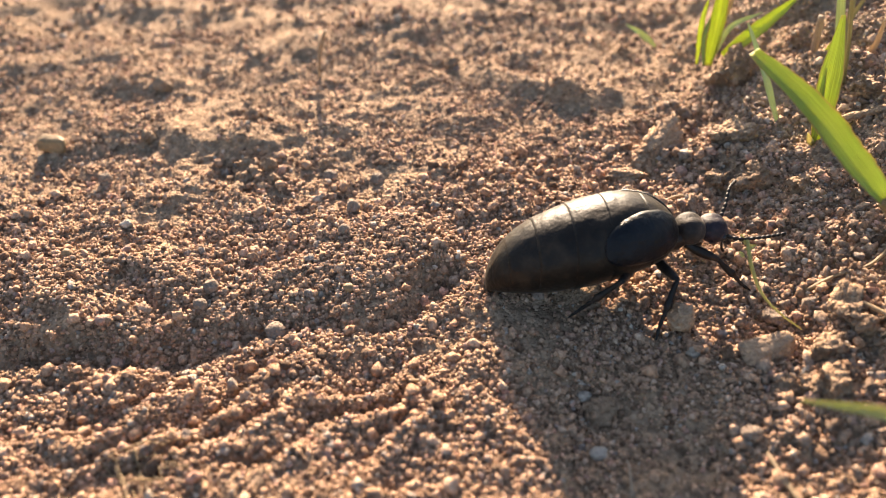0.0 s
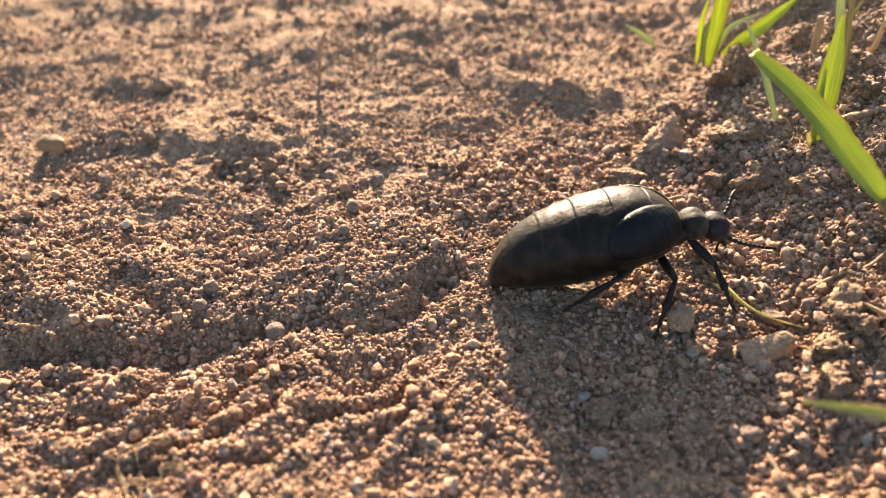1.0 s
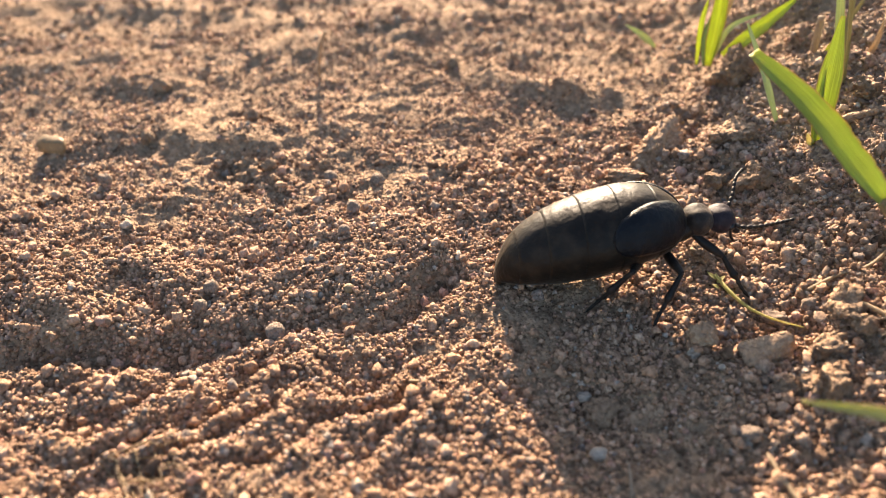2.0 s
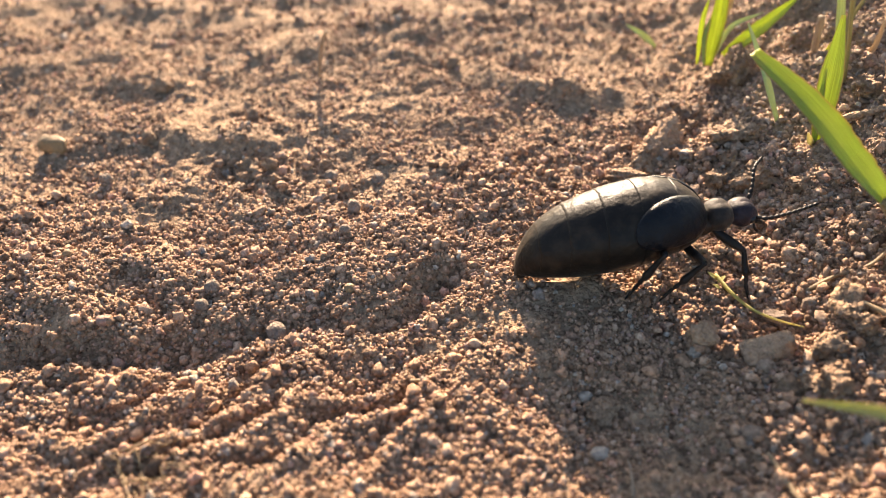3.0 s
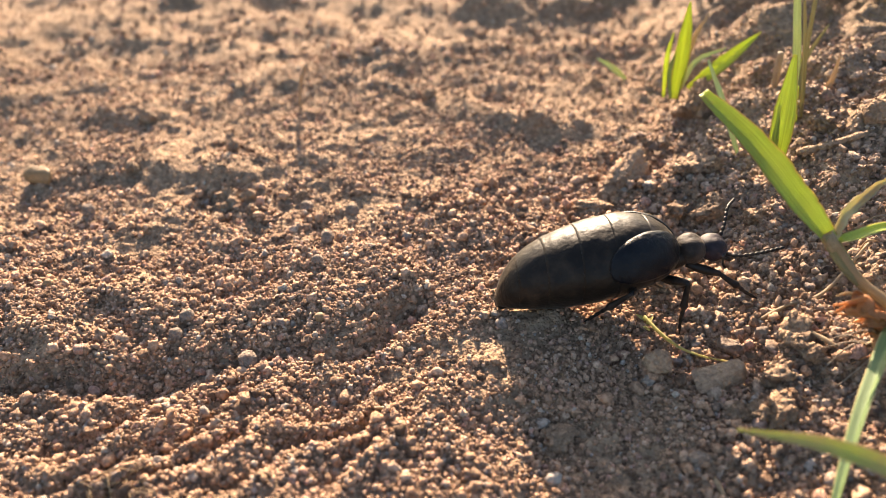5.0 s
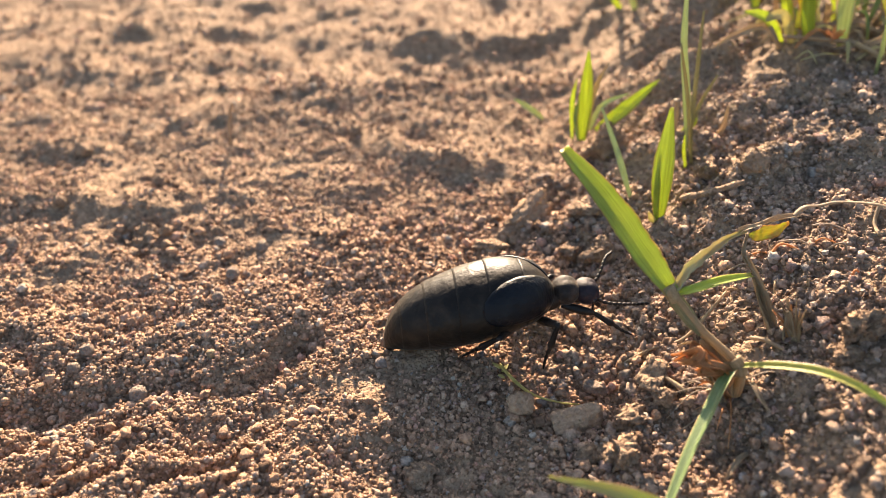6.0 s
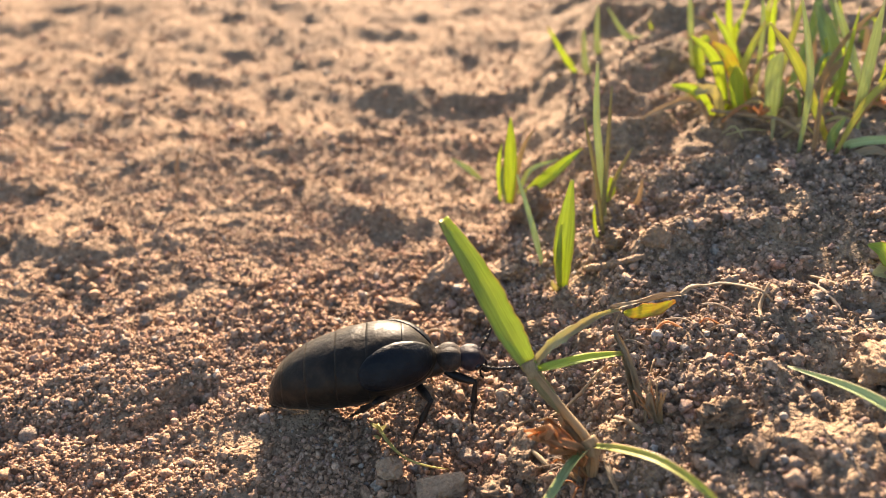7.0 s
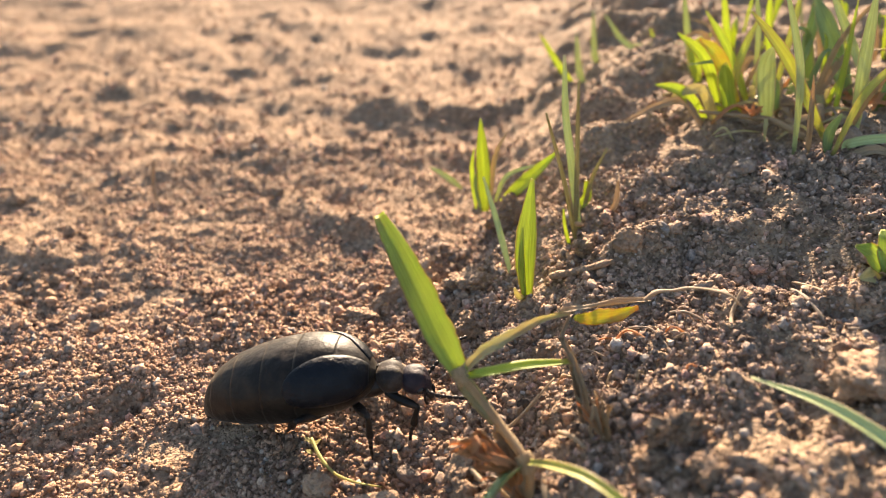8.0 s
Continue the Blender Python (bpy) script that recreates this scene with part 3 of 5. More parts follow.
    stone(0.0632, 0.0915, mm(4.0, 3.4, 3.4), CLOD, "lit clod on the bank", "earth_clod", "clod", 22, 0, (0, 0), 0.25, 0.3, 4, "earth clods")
    stone(0.0140, 0.0500, mm(4.2, 3.4, 2.4), CLOD, "low reddish clod in the beetle's shadow", "earth_clod", "clod", 23, 0, (0, 0), 0.4, 0.4, 4, "earth clods")
    stone(-0.0016, 0.1290, mm(3.0, 2.6, 2.4), CLOD, "dark clod on the far path", "earth_clod", "clod", 24, 0, (0, 0), 0.25, 0.35, 4, "earth clods")
    stone(-0.0340, 0.0975, mm(3.6, 3.0, 2.8), CLOD, "dark crumbly clod on the path", "earth_clod", "clod", 25, 0, (0, 0), 0.25, 0.45, 4, "earth clods")
    stone(-0.0345, 0.0945, mm(3.0, 2.6, 2.4), CLOD, "dark crumbly clod on the path", "earth_clod", "clod", 26, 50, (0, 0), 0.25, 0.45, 4, "earth clods")
    stone(-0.0132, 0.0926, mm(2.6, 2.2, 2.0), GREY, "dark grey pebble on the path", seed=27, rough=0.2)
    stone(-0.0207, 0.0940, mm(2.4, 2.0, 1.8), GREY, "dark grey pebble on the path", seed=28, rough=0.2)
    stone(-0.0331, 0.0692, mm(2.1, 2.0, 2.1), GREY, "round grey pebble in the furrow's side", seed=29, cuts=2, rough=0.12)
    stone(-0.0337, 0.0660, mm(1.9, 1.6, 2.1), GREY, "round grey pebble in the furrow's side", seed=30, cuts=2, rough=0.12)
    stone(-0.0424, 0.0582, mm(2.1, 1.6, 1.6), PINK, "small rosy pebble in the furrow", seed=31, cuts=3, rough=0.1)
    stone(-0.0445, 0.0626, mm(1.8, 1.6, 1.5), PINK, "small rosy pebble in the furrow", seed=32, cuts=2, rough=0.15)
    stone(-0.0541, 0.0756, mm(1.6, 1.5, 1.5), TAN, "small tan pebble on the path", seed=33, cuts=2, rough=0.1)
    stone(-0.0152, 0.0681, mm(1.7, 1.5, 1.4), TAN, "small yellowish pebble beside the furrow", seed=34, cuts=2, rough=0.1)
    stone(0.0282, 0.0450, mm(2.4, 2.0, 1.8), GREY, "grey pebble in shade", seed=35)
    stone(0.0370, 0.0505, mm(3.6, 2.8, 2.6), CLOD, "crumbly clod beside the grass", "earth_clod", "clod", 36, 0, (0, 0), 0.3, 0.45, 6, "earth clods", 3, 0.65)
    stone(0.0406, 0.0628, mm(2.2, 2.0, 2.0), GREY, "small grey pebble at the bank's foot", seed=37, cuts=3, rough=0.15)
    stone(0.0440, 0.0570, mm(3.0, 2.4, 2.2), CLOD, "crumbly clod beside the grass", "earth_clod", "clod", 38, 0, (0, 0), 0.3, 0.35, 4, "earth clods")
    stone(0.0721, 0.0585, mm(1.0, 0.9, 0.9), WHITE, "tiny white snail-like round pebble", seed=39, cuts=0, rough=0.05, sink=0.15)
    stone(0.0638, 0.0712, mm(1.2, 1.1, 1.0), WHITE, "small whitish angular stone", "stone_chip", "stone", 40, 0, (0, 0), 0.2, 0.1, 8)
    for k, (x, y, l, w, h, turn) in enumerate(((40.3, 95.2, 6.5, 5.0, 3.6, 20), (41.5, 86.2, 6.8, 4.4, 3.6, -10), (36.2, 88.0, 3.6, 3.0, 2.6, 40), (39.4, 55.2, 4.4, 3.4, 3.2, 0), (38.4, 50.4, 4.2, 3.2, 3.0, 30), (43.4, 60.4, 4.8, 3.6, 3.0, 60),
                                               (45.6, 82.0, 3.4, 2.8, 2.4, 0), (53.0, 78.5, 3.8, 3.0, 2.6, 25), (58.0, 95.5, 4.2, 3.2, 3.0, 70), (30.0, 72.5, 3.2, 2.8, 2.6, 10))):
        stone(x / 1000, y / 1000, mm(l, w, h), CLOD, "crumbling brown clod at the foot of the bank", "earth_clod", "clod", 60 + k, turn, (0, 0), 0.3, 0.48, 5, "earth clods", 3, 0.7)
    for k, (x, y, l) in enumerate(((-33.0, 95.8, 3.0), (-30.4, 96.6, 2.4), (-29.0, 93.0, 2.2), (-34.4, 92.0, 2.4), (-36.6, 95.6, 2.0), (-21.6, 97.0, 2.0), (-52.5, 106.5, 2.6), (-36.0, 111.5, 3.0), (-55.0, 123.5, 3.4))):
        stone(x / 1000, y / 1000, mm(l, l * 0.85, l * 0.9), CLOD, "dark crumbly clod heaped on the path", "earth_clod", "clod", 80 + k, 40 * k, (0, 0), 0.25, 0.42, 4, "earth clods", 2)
    # nameless loose pebbles on path and bank
    rng = np.random.RandomState(77)
    meshes = []
    for k in range(8):
        me = rock_mesh(100 + k, mm(1.9, 1.6, 1.5), 0.38, 4 + k % 4, 3, boxy=0.75)
        me.materials.append(PEBBLE)
        meshes.append(me)
    for k in range(230):
        y = 0.036 + 0.17 * rng.rand() ** 1.3
        x = 0.015 + rng.uniform(-1, 1) * (0.055 + 0.45 * (y - 0.036))
        s = 0.36 + 0.55 * rng.rand() ** 3.5
        ob = tagged(new("pebble", meshes[k % 8]), "small brown pebble loose on the soil", "pebble", "loose pebbles")
        ob.matrix_basis = pose(x, y, ground_z(x, y) + 0.0003 * s, rng.uniform(-40, 40), rng.uniform(-40, 40), rng.uniform(0, 360)) @ Matrix.Scale(s, 4)


def build_tumbling_clod():
    """The upright lump that the beetle's middle leg pushes over."""
    me = rock_mesh(51, mm(3.3, 3.0, 4.6), 0.28, 5, 3)
    me.materials.append(CLAY_LIT)
    return tagged(new("earth_clod", me), "small reddish clod that topples beside the beetle's leg", "clod", "earth clods")


# ---- twigs, straws and dead leaves ----
def lying(points, radius, material, name, label, category, lift=0.0, flat=0.7):
    """A thin stick that follows the ground."""
    radius *= 0.75
    pts = [(x, y, ground_z(x, y) + radius * 0.8 + l + lift) for x, y, l in points]
    c = np.mean(pts, axis=0)
    me = tube_mesh([np.array(p) - c for p in pts], [radius * 0.7, radius * 1.05, radius * 0.8, radius, radius * 0.75, radius * 0.95, radius * 0.5], 7, 8, flat)
    me.materials.append(material)
    ob = tagged(new(name, me), label, category, "dry stems and twigs")
    ob.matrix_basis = Matrix.Translation(c)
    return ob


def build_litter():
    lying([(-0.0073, 0.0536, 0), (-0.0055, 0.0541, 0.0003), (-0.0038, 0.0545, 0)], 0.00035, STRAW, "straw", "short straw bit on lit soil", "straw")
    lying([(0.0154, 0.0431, 0), (0.0153, 0.041, 0.0002), (0.0150, 0.0385, 0)], 0.0003, TWIG, "twig", "short grey twig in shade", "twig")
    lying([(0.0292, 0.0430, 0), (0.0297, 0.040, 0.0004), (0.0306, 0.0365, 0)], 0.00045, STRAW, "straw", "dry straw lying on shaded soil", "straw")
    lying([(0.0528, 0.0907, 0.0003), (0.057, 0.0900, 0.0003), (0.0612, 0.0892, 0.0003)], 0.0011, CLOD, "twig", "short thick twig crusted with soil", "twig")
    lying([(0.0824, 0.0836, 0.0005), (0.0829, 0.079, 0.0002), (0.0840, 0.0749, 0)], 0.0005, TWIG, "twig", "dark weathered twig on the bank", "twig")
    lying([(0.0828, 0.0845, 0.0010), (0.0838, 0.0822, 0.0012), (0.0852, 0.0796, 0.0002)], 0.00035, STRAW, "straw", "pale bent straw on the bank", "straw")
    lying([(0.0736, 0.0741, 0.0002), (0.0742, 0.077, 0.0006), (0.0757, 0.0796, 0.0012)], 0.0004, STRAW, "straw", "pale straw bit on the bank", "straw")
    lying([(0.0676, 0.0796, 0.0004), (0.0693, 0.0786, 0.0006), (0.0713, 0.0771, 0)], 0.00035, TWIG, "twig", "thin brown twig on the bank", "twig")
    lying([(0.0856, 0.073, 0), (0.088, 0.0746, 0.0004), (0.0904, 0.0755, 0)], 0.0004, TWIG, "twig", "grey twig on the bank", "twig")
    lying([(0.0285, 0.0846, 0), (0.0302, 0.0848, 0.0003), (0.0323, 0.0848, 0)], 0.0004, STRAW, "straw", "short straw behind the beetle", "straw")
    lying([(0.0464, 0.0572, 0), (0.044, 0.0600, 0.0006), (0.0417, 0.0626, 0)], 0.0005, STRAW, "straw", "dry straw at the grass foot", "straw")
    lying([(0.0540, 0.0607, 0.0006), (0.0553, 0.0594, 0.0008), (0.0568, 0.0580, 0)], 0.0005, STRAW, "straw", "dry straw at the grass foot", "straw")
    lying([(0.0400, 0.0649, 0.0003), (0.0440, 0.0652, 0.0006), (0.0484, 0.0660, 0.0010), (0.0535, 0.0690, 0.0025)], 0.0004, STRAW, "straw", "long pale straw leaning on the grass foot", "straw")
    lying([(0.0423, 0.0602, 0.0005), (0.0438, 0.0586, 0.0007), (0.0452, 0.0570, 0)], 0.0003, STRAW_RED, "straw", "rusty straw at the grass foot", "straw")
    lying([(0.0547, 0.0745, 0.0003), (0.0574, 0.0742, 0.0010), (0.061, 0.0723, 0)], 0.00025, TWIG, "rootlet", "thin brown rootlet on the bank", "root")
    lying([(0.0624, 0.0772, 0.0004), (0.0649, 0.0758, 0.0010), (0.0669, 0.0723, 0)], 0.00025, TWIG, "rootlet", "thin brown rootlet on the bank", "root")
    lying([(0.0600, 0.0740, 0.0003), (0.0620, 0.0756, 0.0012), (0.0645, 0.0744, 0)], 0.0003, STRAW_RED, "rootlet", "rusty curled rootlet on the bank", "root")
    rng = np.random.RandomState(44)
    for k in range(9):
        x, y, a, l = rng.uniform(0.0545, 0.0690), rng.uniform(0.0655, 0.0770), rng.uniform(0, 2 * math.pi), rng.uniform(0.0018, 0.0042)
        dx, dy = l * math.cos(a), 0.7 * l * math.sin(a)
        lying([(x, y, 0), (x + 0.5 * dx + rng.uniform(-0.0006, 0.0006), y + 0.5 * dy, rng.uniform(0.0005, 0.0014)), (x + dx, y + dy, 0)], rng.uniform(0.00018, 0.00032), (TWIG, STALK, STRAW_RED)[k % 3], "rootlet", "thin dry rootlet tangled on the bank", "root")
    z = ground_z(-0.0265, 0.1265)
    me = tube_mesh([(0, 0, -0.0005), (0.0005, -0.0002, 0.003), (0.0014, -0.0004, 0.0065), (0.0027, -0.0006, 0.0095)], [0.00035, 0.0003, 0.00045, 0.00025], 6)
    me.materials.append(TWIG)
    tagged(new("twig", me), "thin twig standing upright in the path", "twig", "dry stems and twigs").matrix_basis = Matrix.Translation((-0.0265, 0.1265, z))
    for x, y, turn, l, label in ((0.0500, 0.0470, 40, 0.0062, "pale dry leaf strip on the soil"), (0.0530, 0.0540, 100, 0.0055, "pale dry leaf strip on the soil")):
        me = blade_mesh([(-l / 2, 0, 0.0003), (0, 0.0004, 0.0012), (l / 2, 0, 0.0003)], 0.0007, (0, 0, 1), (0.4, 1, 0.9, 0.3), 0.6, wave=0.4)
        me.materials.append(STRAW)
        tagged(new("dead_leaf", me), label, "dead leaf", "dry stems and twigs").matrix_basis = pose(x, y, ground_z(x, y) + 0.0003, 0, 0, turn)


def build_fibres():
    """A wisp of dry root hairs on the near soil."""
    x, y = -0.0345, 0.0425
    wisp = tagged(new("root_wisp"), "wisp of fine straw-coloured root hairs on lit soil", "root", "dry stems and twigs")
    wisp.location = (x, y, ground_z(x, y))
    rng = np.random.RandomState(12)
    for k in range(26):
        a, l = rng.uniform(-1.2, 0.5), rng.uniform(0.003, 0.0085)
        dx, dy = l * math.cos(a), l * math.sin(a)
        sx, sy = rng.uniform(-0.0035, 0.0020), rng.uniform(-0.0020, 0.0020)
        rise = [ground_z(x + sx + f * dx, y + sy + f * dy) - wisp.location.z for f in (0, 0.5, 1)]
        part("root_hair", tube_mesh([(sx, sy, rise[0] + 0.0002), (sx + 0.5 * dx, sy + 0.5 * dy, rise[1] + rng.uniform(0.0003, 0.0010)), (sx + dx, sy + dy, rise[2] + rng.uniform(0.0002, 0.0012))], mm(0.07, 0.06, 0.03), 5, 4), (STRAW, STALK)[k % 2], wisp)


def build_sprig():
    """A yellow bit of plant that the beetle's front leg kicks about."""
    me = tube_mesh([mm(-7.7, 9.1, 0.9), mm(-6.8, 5.9, 0.9), mm(-5.2, 3.0, 0.8), mm(-2.7, 1.2, 0.6), mm(0, 0, 0.5)], [0.00022, 0.00025, 0.00018, 0.00013, 0.00008], 7)
    sprig = tagged(new("sprig"), "yellow curved plant sprig on the soil", "sprig")
    part("stem", me, SPRIG, sprig)
    for k, (a, b) in enumerate((((-7.7, 8.6, 0.6), (-8.6, 9.6, 1.0)), ((-7.7, 8.0, 0.6), (-6.6, 8.8, 0.9)), ((-7.7, 7.0, 0.5), (-8.5, 7.4, 0.9)))):
        part("leaflet", blade_mesh([mm(*a), mm(*np.add(a, b) / 2), mm(*b)], 0.0006, (0, 0, 1), (0.5, 1, 0.2), 0.2, 0.00008, steps=4), SPRIG, sprig)
    return sprig


# ---- grass ----
def plant(name, x, y, label, category="grass", group="grass plants"):
    """An empty at the plant's foot; parts are given in world places and moved under it."""
    ob = tagged(new(name), label, category, group)
    ob.location = (x, y, ground_z(x, y) - 0.0004)
    return ob


def rel(thing, points):
    return [np.array(p, float) - np.array(thing.location) for p in points]


TO_EYE = (-0.15, -0.75, 0.62)


def build_main_grass():
    g = plant("grass_plant", 0.0512, 0.0545, "green grass plant with a bitten broad blade and dry sheaths")
    foot = (0.0512, 0.0545, ground_z(0.0512, 0.0545) - 0.0005)
    stem = part("stem", tube_mesh(rel(g, [foot, (0.0508, 0.0553, 0.0105), (0.0474, 0.0594, 0.0124), (0.0437, 0.0612, 0.0167)]), mm(0.55, 0.62, 0.68, 0.70, 0.80), 10, 8, 0.75), STALK, g, "pale green and straw-coloured leaf sheath")
    part("node", tube_mesh(rel(g, [(0.0510, 0.0549, 0.0098), (0.0507, 0.0554, 0.0108), (0.0503, 0.0559, 0.0113)]), mm(0.85, 1.0, 0.9), 10, 4), STALK, stem)
    part("collar", tube_mesh(rel(g, [(0.0442, 0.0609, 0.0160), (0.0436, 0.0613, 0.0169), (0.0433, 0.0616, 0.0174)]), mm(0.98, 1.06, 0.98), 10, 4, 0.75), STALK, stem)
    part("leaf_blade", blade_mesh(rel(g, [(0.0437, 0.0612, 0.0167), (0.0410, 0.0648, 0.0196), (0.0372, 0.0705, 0.0234), (0.0327, 0.0774, 0.0265)]), 0.0034, (0.25, -0.72, 0.65), (0.55, 0.80, 0.97, 1.0, 0.96, 0.84, 0.70, 0.42), 0.32, 0.00016, 0.14, 0.05, 16, 0.10, 0.09), LEAF, g, "broad green blade with a bitten brown tip")
    part("leaf_blade", blade_mesh(rel(g, [(0.0507, 0.0554, 0.0106), (0.0487, 0.0530, 0.0104), (0.0464, 0.0498, 0.0090), (0.0432, 0.0452, 0.0070), (0.0400, 0.0400, 0.0045), (0.0375, 0.0355, 0.0020)]), 0.0021, (-0.6, 0.3, 0.7), (0.6, 1.0, 1.0, 0.85, 0.6, 0.3), 0.45), LEAF_BLUE, g, "bluish green blade arching down to the soil")
    part("leaf_blade", blade_mesh(rel(g, [(0.0507, 0.0552, 0.0108), (0.0535, 0.0520, 0.0142), (0.0568, 0.0487, 0.0165), (0.0605, 0.0452, 0.0165), (0.0640, 0.0425, 0.0135)]), 0.0011, (0.1, -0.4, 0.9), (0.7, 1.0, 1.0, 0.8, 0.15), 0.6), LEAF_TIPPED, g, "narrow blade arching outwards")
    part("leaf_blade", blade_mesh(rel(g, [(0.0438, 0.0611, 0.0170), (0.0460, 0.0640, 0.0178), (0.0484, 0.0664, 0.0178), (0.0516, 0.0690, 0.0181), (0.0551, 0.0713, 0.0177)]), 0.0014, (-0.25, -0.75, 0.5), (0.6, 0.9, 1.0, 0.8, 0.5, 0.4), 0.6, curl=0.2, wave=0.5, ragged=0.22), LEAF_HALF, g, "half-dried folded side blade")
    part("leaf_blade", blade_mesh(rel(g, [(0.0538, 0.0706, 0.0179), (0.0560, 0.0720, 0.0176), (0.0600, 0.0754, 0.0158), (0.0648, 0.0789, 0.0139)]), 0.0009, (0.0, -0.1, 1.0), (0.8, 0.9, 0.7, 1.0, 0.8), 0.9, wave=0.4), STRAW, g, "dry straw-coloured ridge of the side blade")
    part("leaf_blade", tube_mesh(rel(g, [(0.0640, 0.0784, 0.0141), (0.0656, 0.0791, 0.0151), (0.0676, 0.0791, 0.0154), (0.0695, 0.0786, 0.0162), (0.0714, 0.0756, 0.0181), (0.0728, 0.0738, 0.0187), (0.0740, 0.0734, 0.0176)]), mm(0.40, 0.50, 0.24, 0.36, 0.20, 0.27, 0.18, 0.10), 6, 6, 0.5), TWIG_PALE, g, "dried curled end of the side blade")
    part("leaf_blade", blade_mesh(rel(g, [(0.0556, 0.0714, 0.0169), (0.0578, 0.0732, 0.0155), (0.0605, 0.0753, 0.0143), (0.0635, 0.0778, 0.0136)]), 0.0019, (0.0, -0.9, 0.4), (0.45, 0.95, 1.0, 0.8, 0.3), 0.15, wave=0.35, ragged=0.3), LEAF_SPOT, g, "yellow-green remnant of the side blade")
    part("leaf_blade", blade_mesh(rel(g, [(0.0440, 0.0612, 0.0165), (0.0460, 0.0614, 0.0168), (0.0505, 0.0640, 0.0158), (0.0550, 0.0666, 0.0143)]), 0.0014, (0.0, -0.1, 1.0), (0.4, 0.9, 1.0, 0.9, 0.5), 0.6), LEAF_LIGHT, g, "small bright green side blade")
    part("leaf_sheath", blade_mesh(rel(g, [(0.0474, 0.0590, 0.0122), (0.0450, 0.0602, 0.0152), (0.0431, 0.0608, 0.0178)]), 0.0018, (0.1, -0.8, 0.5), (0.5, 0.95, 1.0, 0.5), 0.5, curl=-0.6), SHEATH, g, "pale sheath wrapped round the blade's foot")
    rng = np.random.RandomState(3)
    # the drooping dry end of the small side blade, down to the stub
    for k in range(4):
        j = rng.uniform(-0.0004, 0.0004, 3)
        pts = [(0.0551, 0.0712, 0.0174), (0.0541, 0.0687, 0.0160), (0.0553 + j[0], 0.0667 + j[1], 0.0142), (0.0561 + j[1], 0.0649, 0.0120 + j[2]), (0.0568 + j[2], 0.0622 + j[0], 0.0095), (0.0577 + j[0], 0.0606 + j[1], 0.0076)]
        part("dry_leaf", blade_mesh(rel(g, pts[(0, 1, 2, 2)[k]:]), (0.0006, 0.0009, 0.0011, 0.0007)[k], (0.4, -0.4, 0.8), (0.5, 1.0, 0.9, 1.0, 0.6), 0.8, twist=(0.4, -0.6, 0.2, 1.4)[k], curl=0.3, wave=0.4), (STRAW, STALK, STRAW, STALK)[k], g, "dry drooping blade")
    # withered papery sheaths standing along the stem
    for k in range(9):
        x, y = 0.0500 + rng.uniform(-0.0008, 0.0006), 0.0549 + rng.uniform(-0.0008, 0.0008)
        z, l = ground_z(x, y), rng.uniform(0.0035, 0.0066)
        dx, dy, up = -l * rng.uniform(0.45, 0.85), l * rng.uniform(-0.15, 0.5), l * rng.uniform(0.45, 0.85)
        part("dry_sheath", blade_mesh(rel(g, [(x, y, z + 0.0002), (x + 0.35 * dx, y + 0.3 * dy, z + 0.55 * up), (x + 0.75 * dx, y + 0.8 * dy, z + up), (x + 1.05 * dx, y + dy, z + 0.9 * up)]), rng.uniform(0.0003, 0.0008), (-0.3, -0.5, 0.7), (0.6, 1.0, 0.8, 0.25), 0.6, twist=rng.uniform(-1.2, 1.2), curl=0.7, wave=0.6),
             (STRAW_RED, STRAW_RED, STRAW)[k % 3], g, ("rusty withered sheath", "rusty withered sheath", "pale withered sheath")[k % 3])
    # pale layers of sheath wrapped round the lower stem
    for k in range(7):
        j, e = rng.uniform(-0.0006, 0.0006, 3), rng.uniform(0.55, 1.0)
        low, top = np.array([0.0512 + j[0], 0.0543 + j[1], ground_z(0.0512, 0.0545) - 0.0003]), np.array([0.0470 + j[0], 0.0592 + j[2], 0.0126 + j[1]])
        mid = (low + top) / 2 + np.array([0.0004 + j[1], -0.0004, 0.0012])
        part("dry_sheath", blade_mesh(rel(g, [low, low + (mid - low) * e * 0.8, low + (top - low) * e * 0.9, low + (top - low) * e + np.array([-0.0005, j[2], 0.0006])]), rng.uniform(0.0009, 0.0015), (0.1 + 800 * j[1], -0.8, 0.5), (0.9, 1.0, 0.8, 0.3), 0.5, twist=rng.uniform(-0.5, 0.5), curl=-0.7, wave=0.3), (STALK, STRAW, STALK, STRAW_RED)[k % 4], g, "pale sheath wrapped round the stem")
    for k in range(6):
        j, h = rng.uniform(-0.0016, 0.0016, 3), rng.uniform(0.65, 1.1)
        pts = [(0.0497, 0.0546, 0.0082), (0.0481 + j[0], 0.0548, 0.0082 + 0.0027 * h), (0.0462 + j[1], 0.0551 + j[2], 0.0082 + 0.0047 * h), (0.0445 + j[0], 0.0555 + j[2], 0.0082 + 0.0057 * h), (0.0441 + j[1], 0.0556, 0.0082 + 0.0045 * h)]
        part("dry_sheath", blade_mesh(rel(g, pts), rng.uniform(0.0006, 0.0013), (rng.uniform(-0.8, 0.8), -0.4, 0.8), (0.5, 0.9, 1.0, 0.8, 0.3), 0.5, twist=rng.uniform(-1.2, 1.2), curl=0.5, wave=0.6), STRAW_RED, g, "rusty papery sheath curling off the stem")
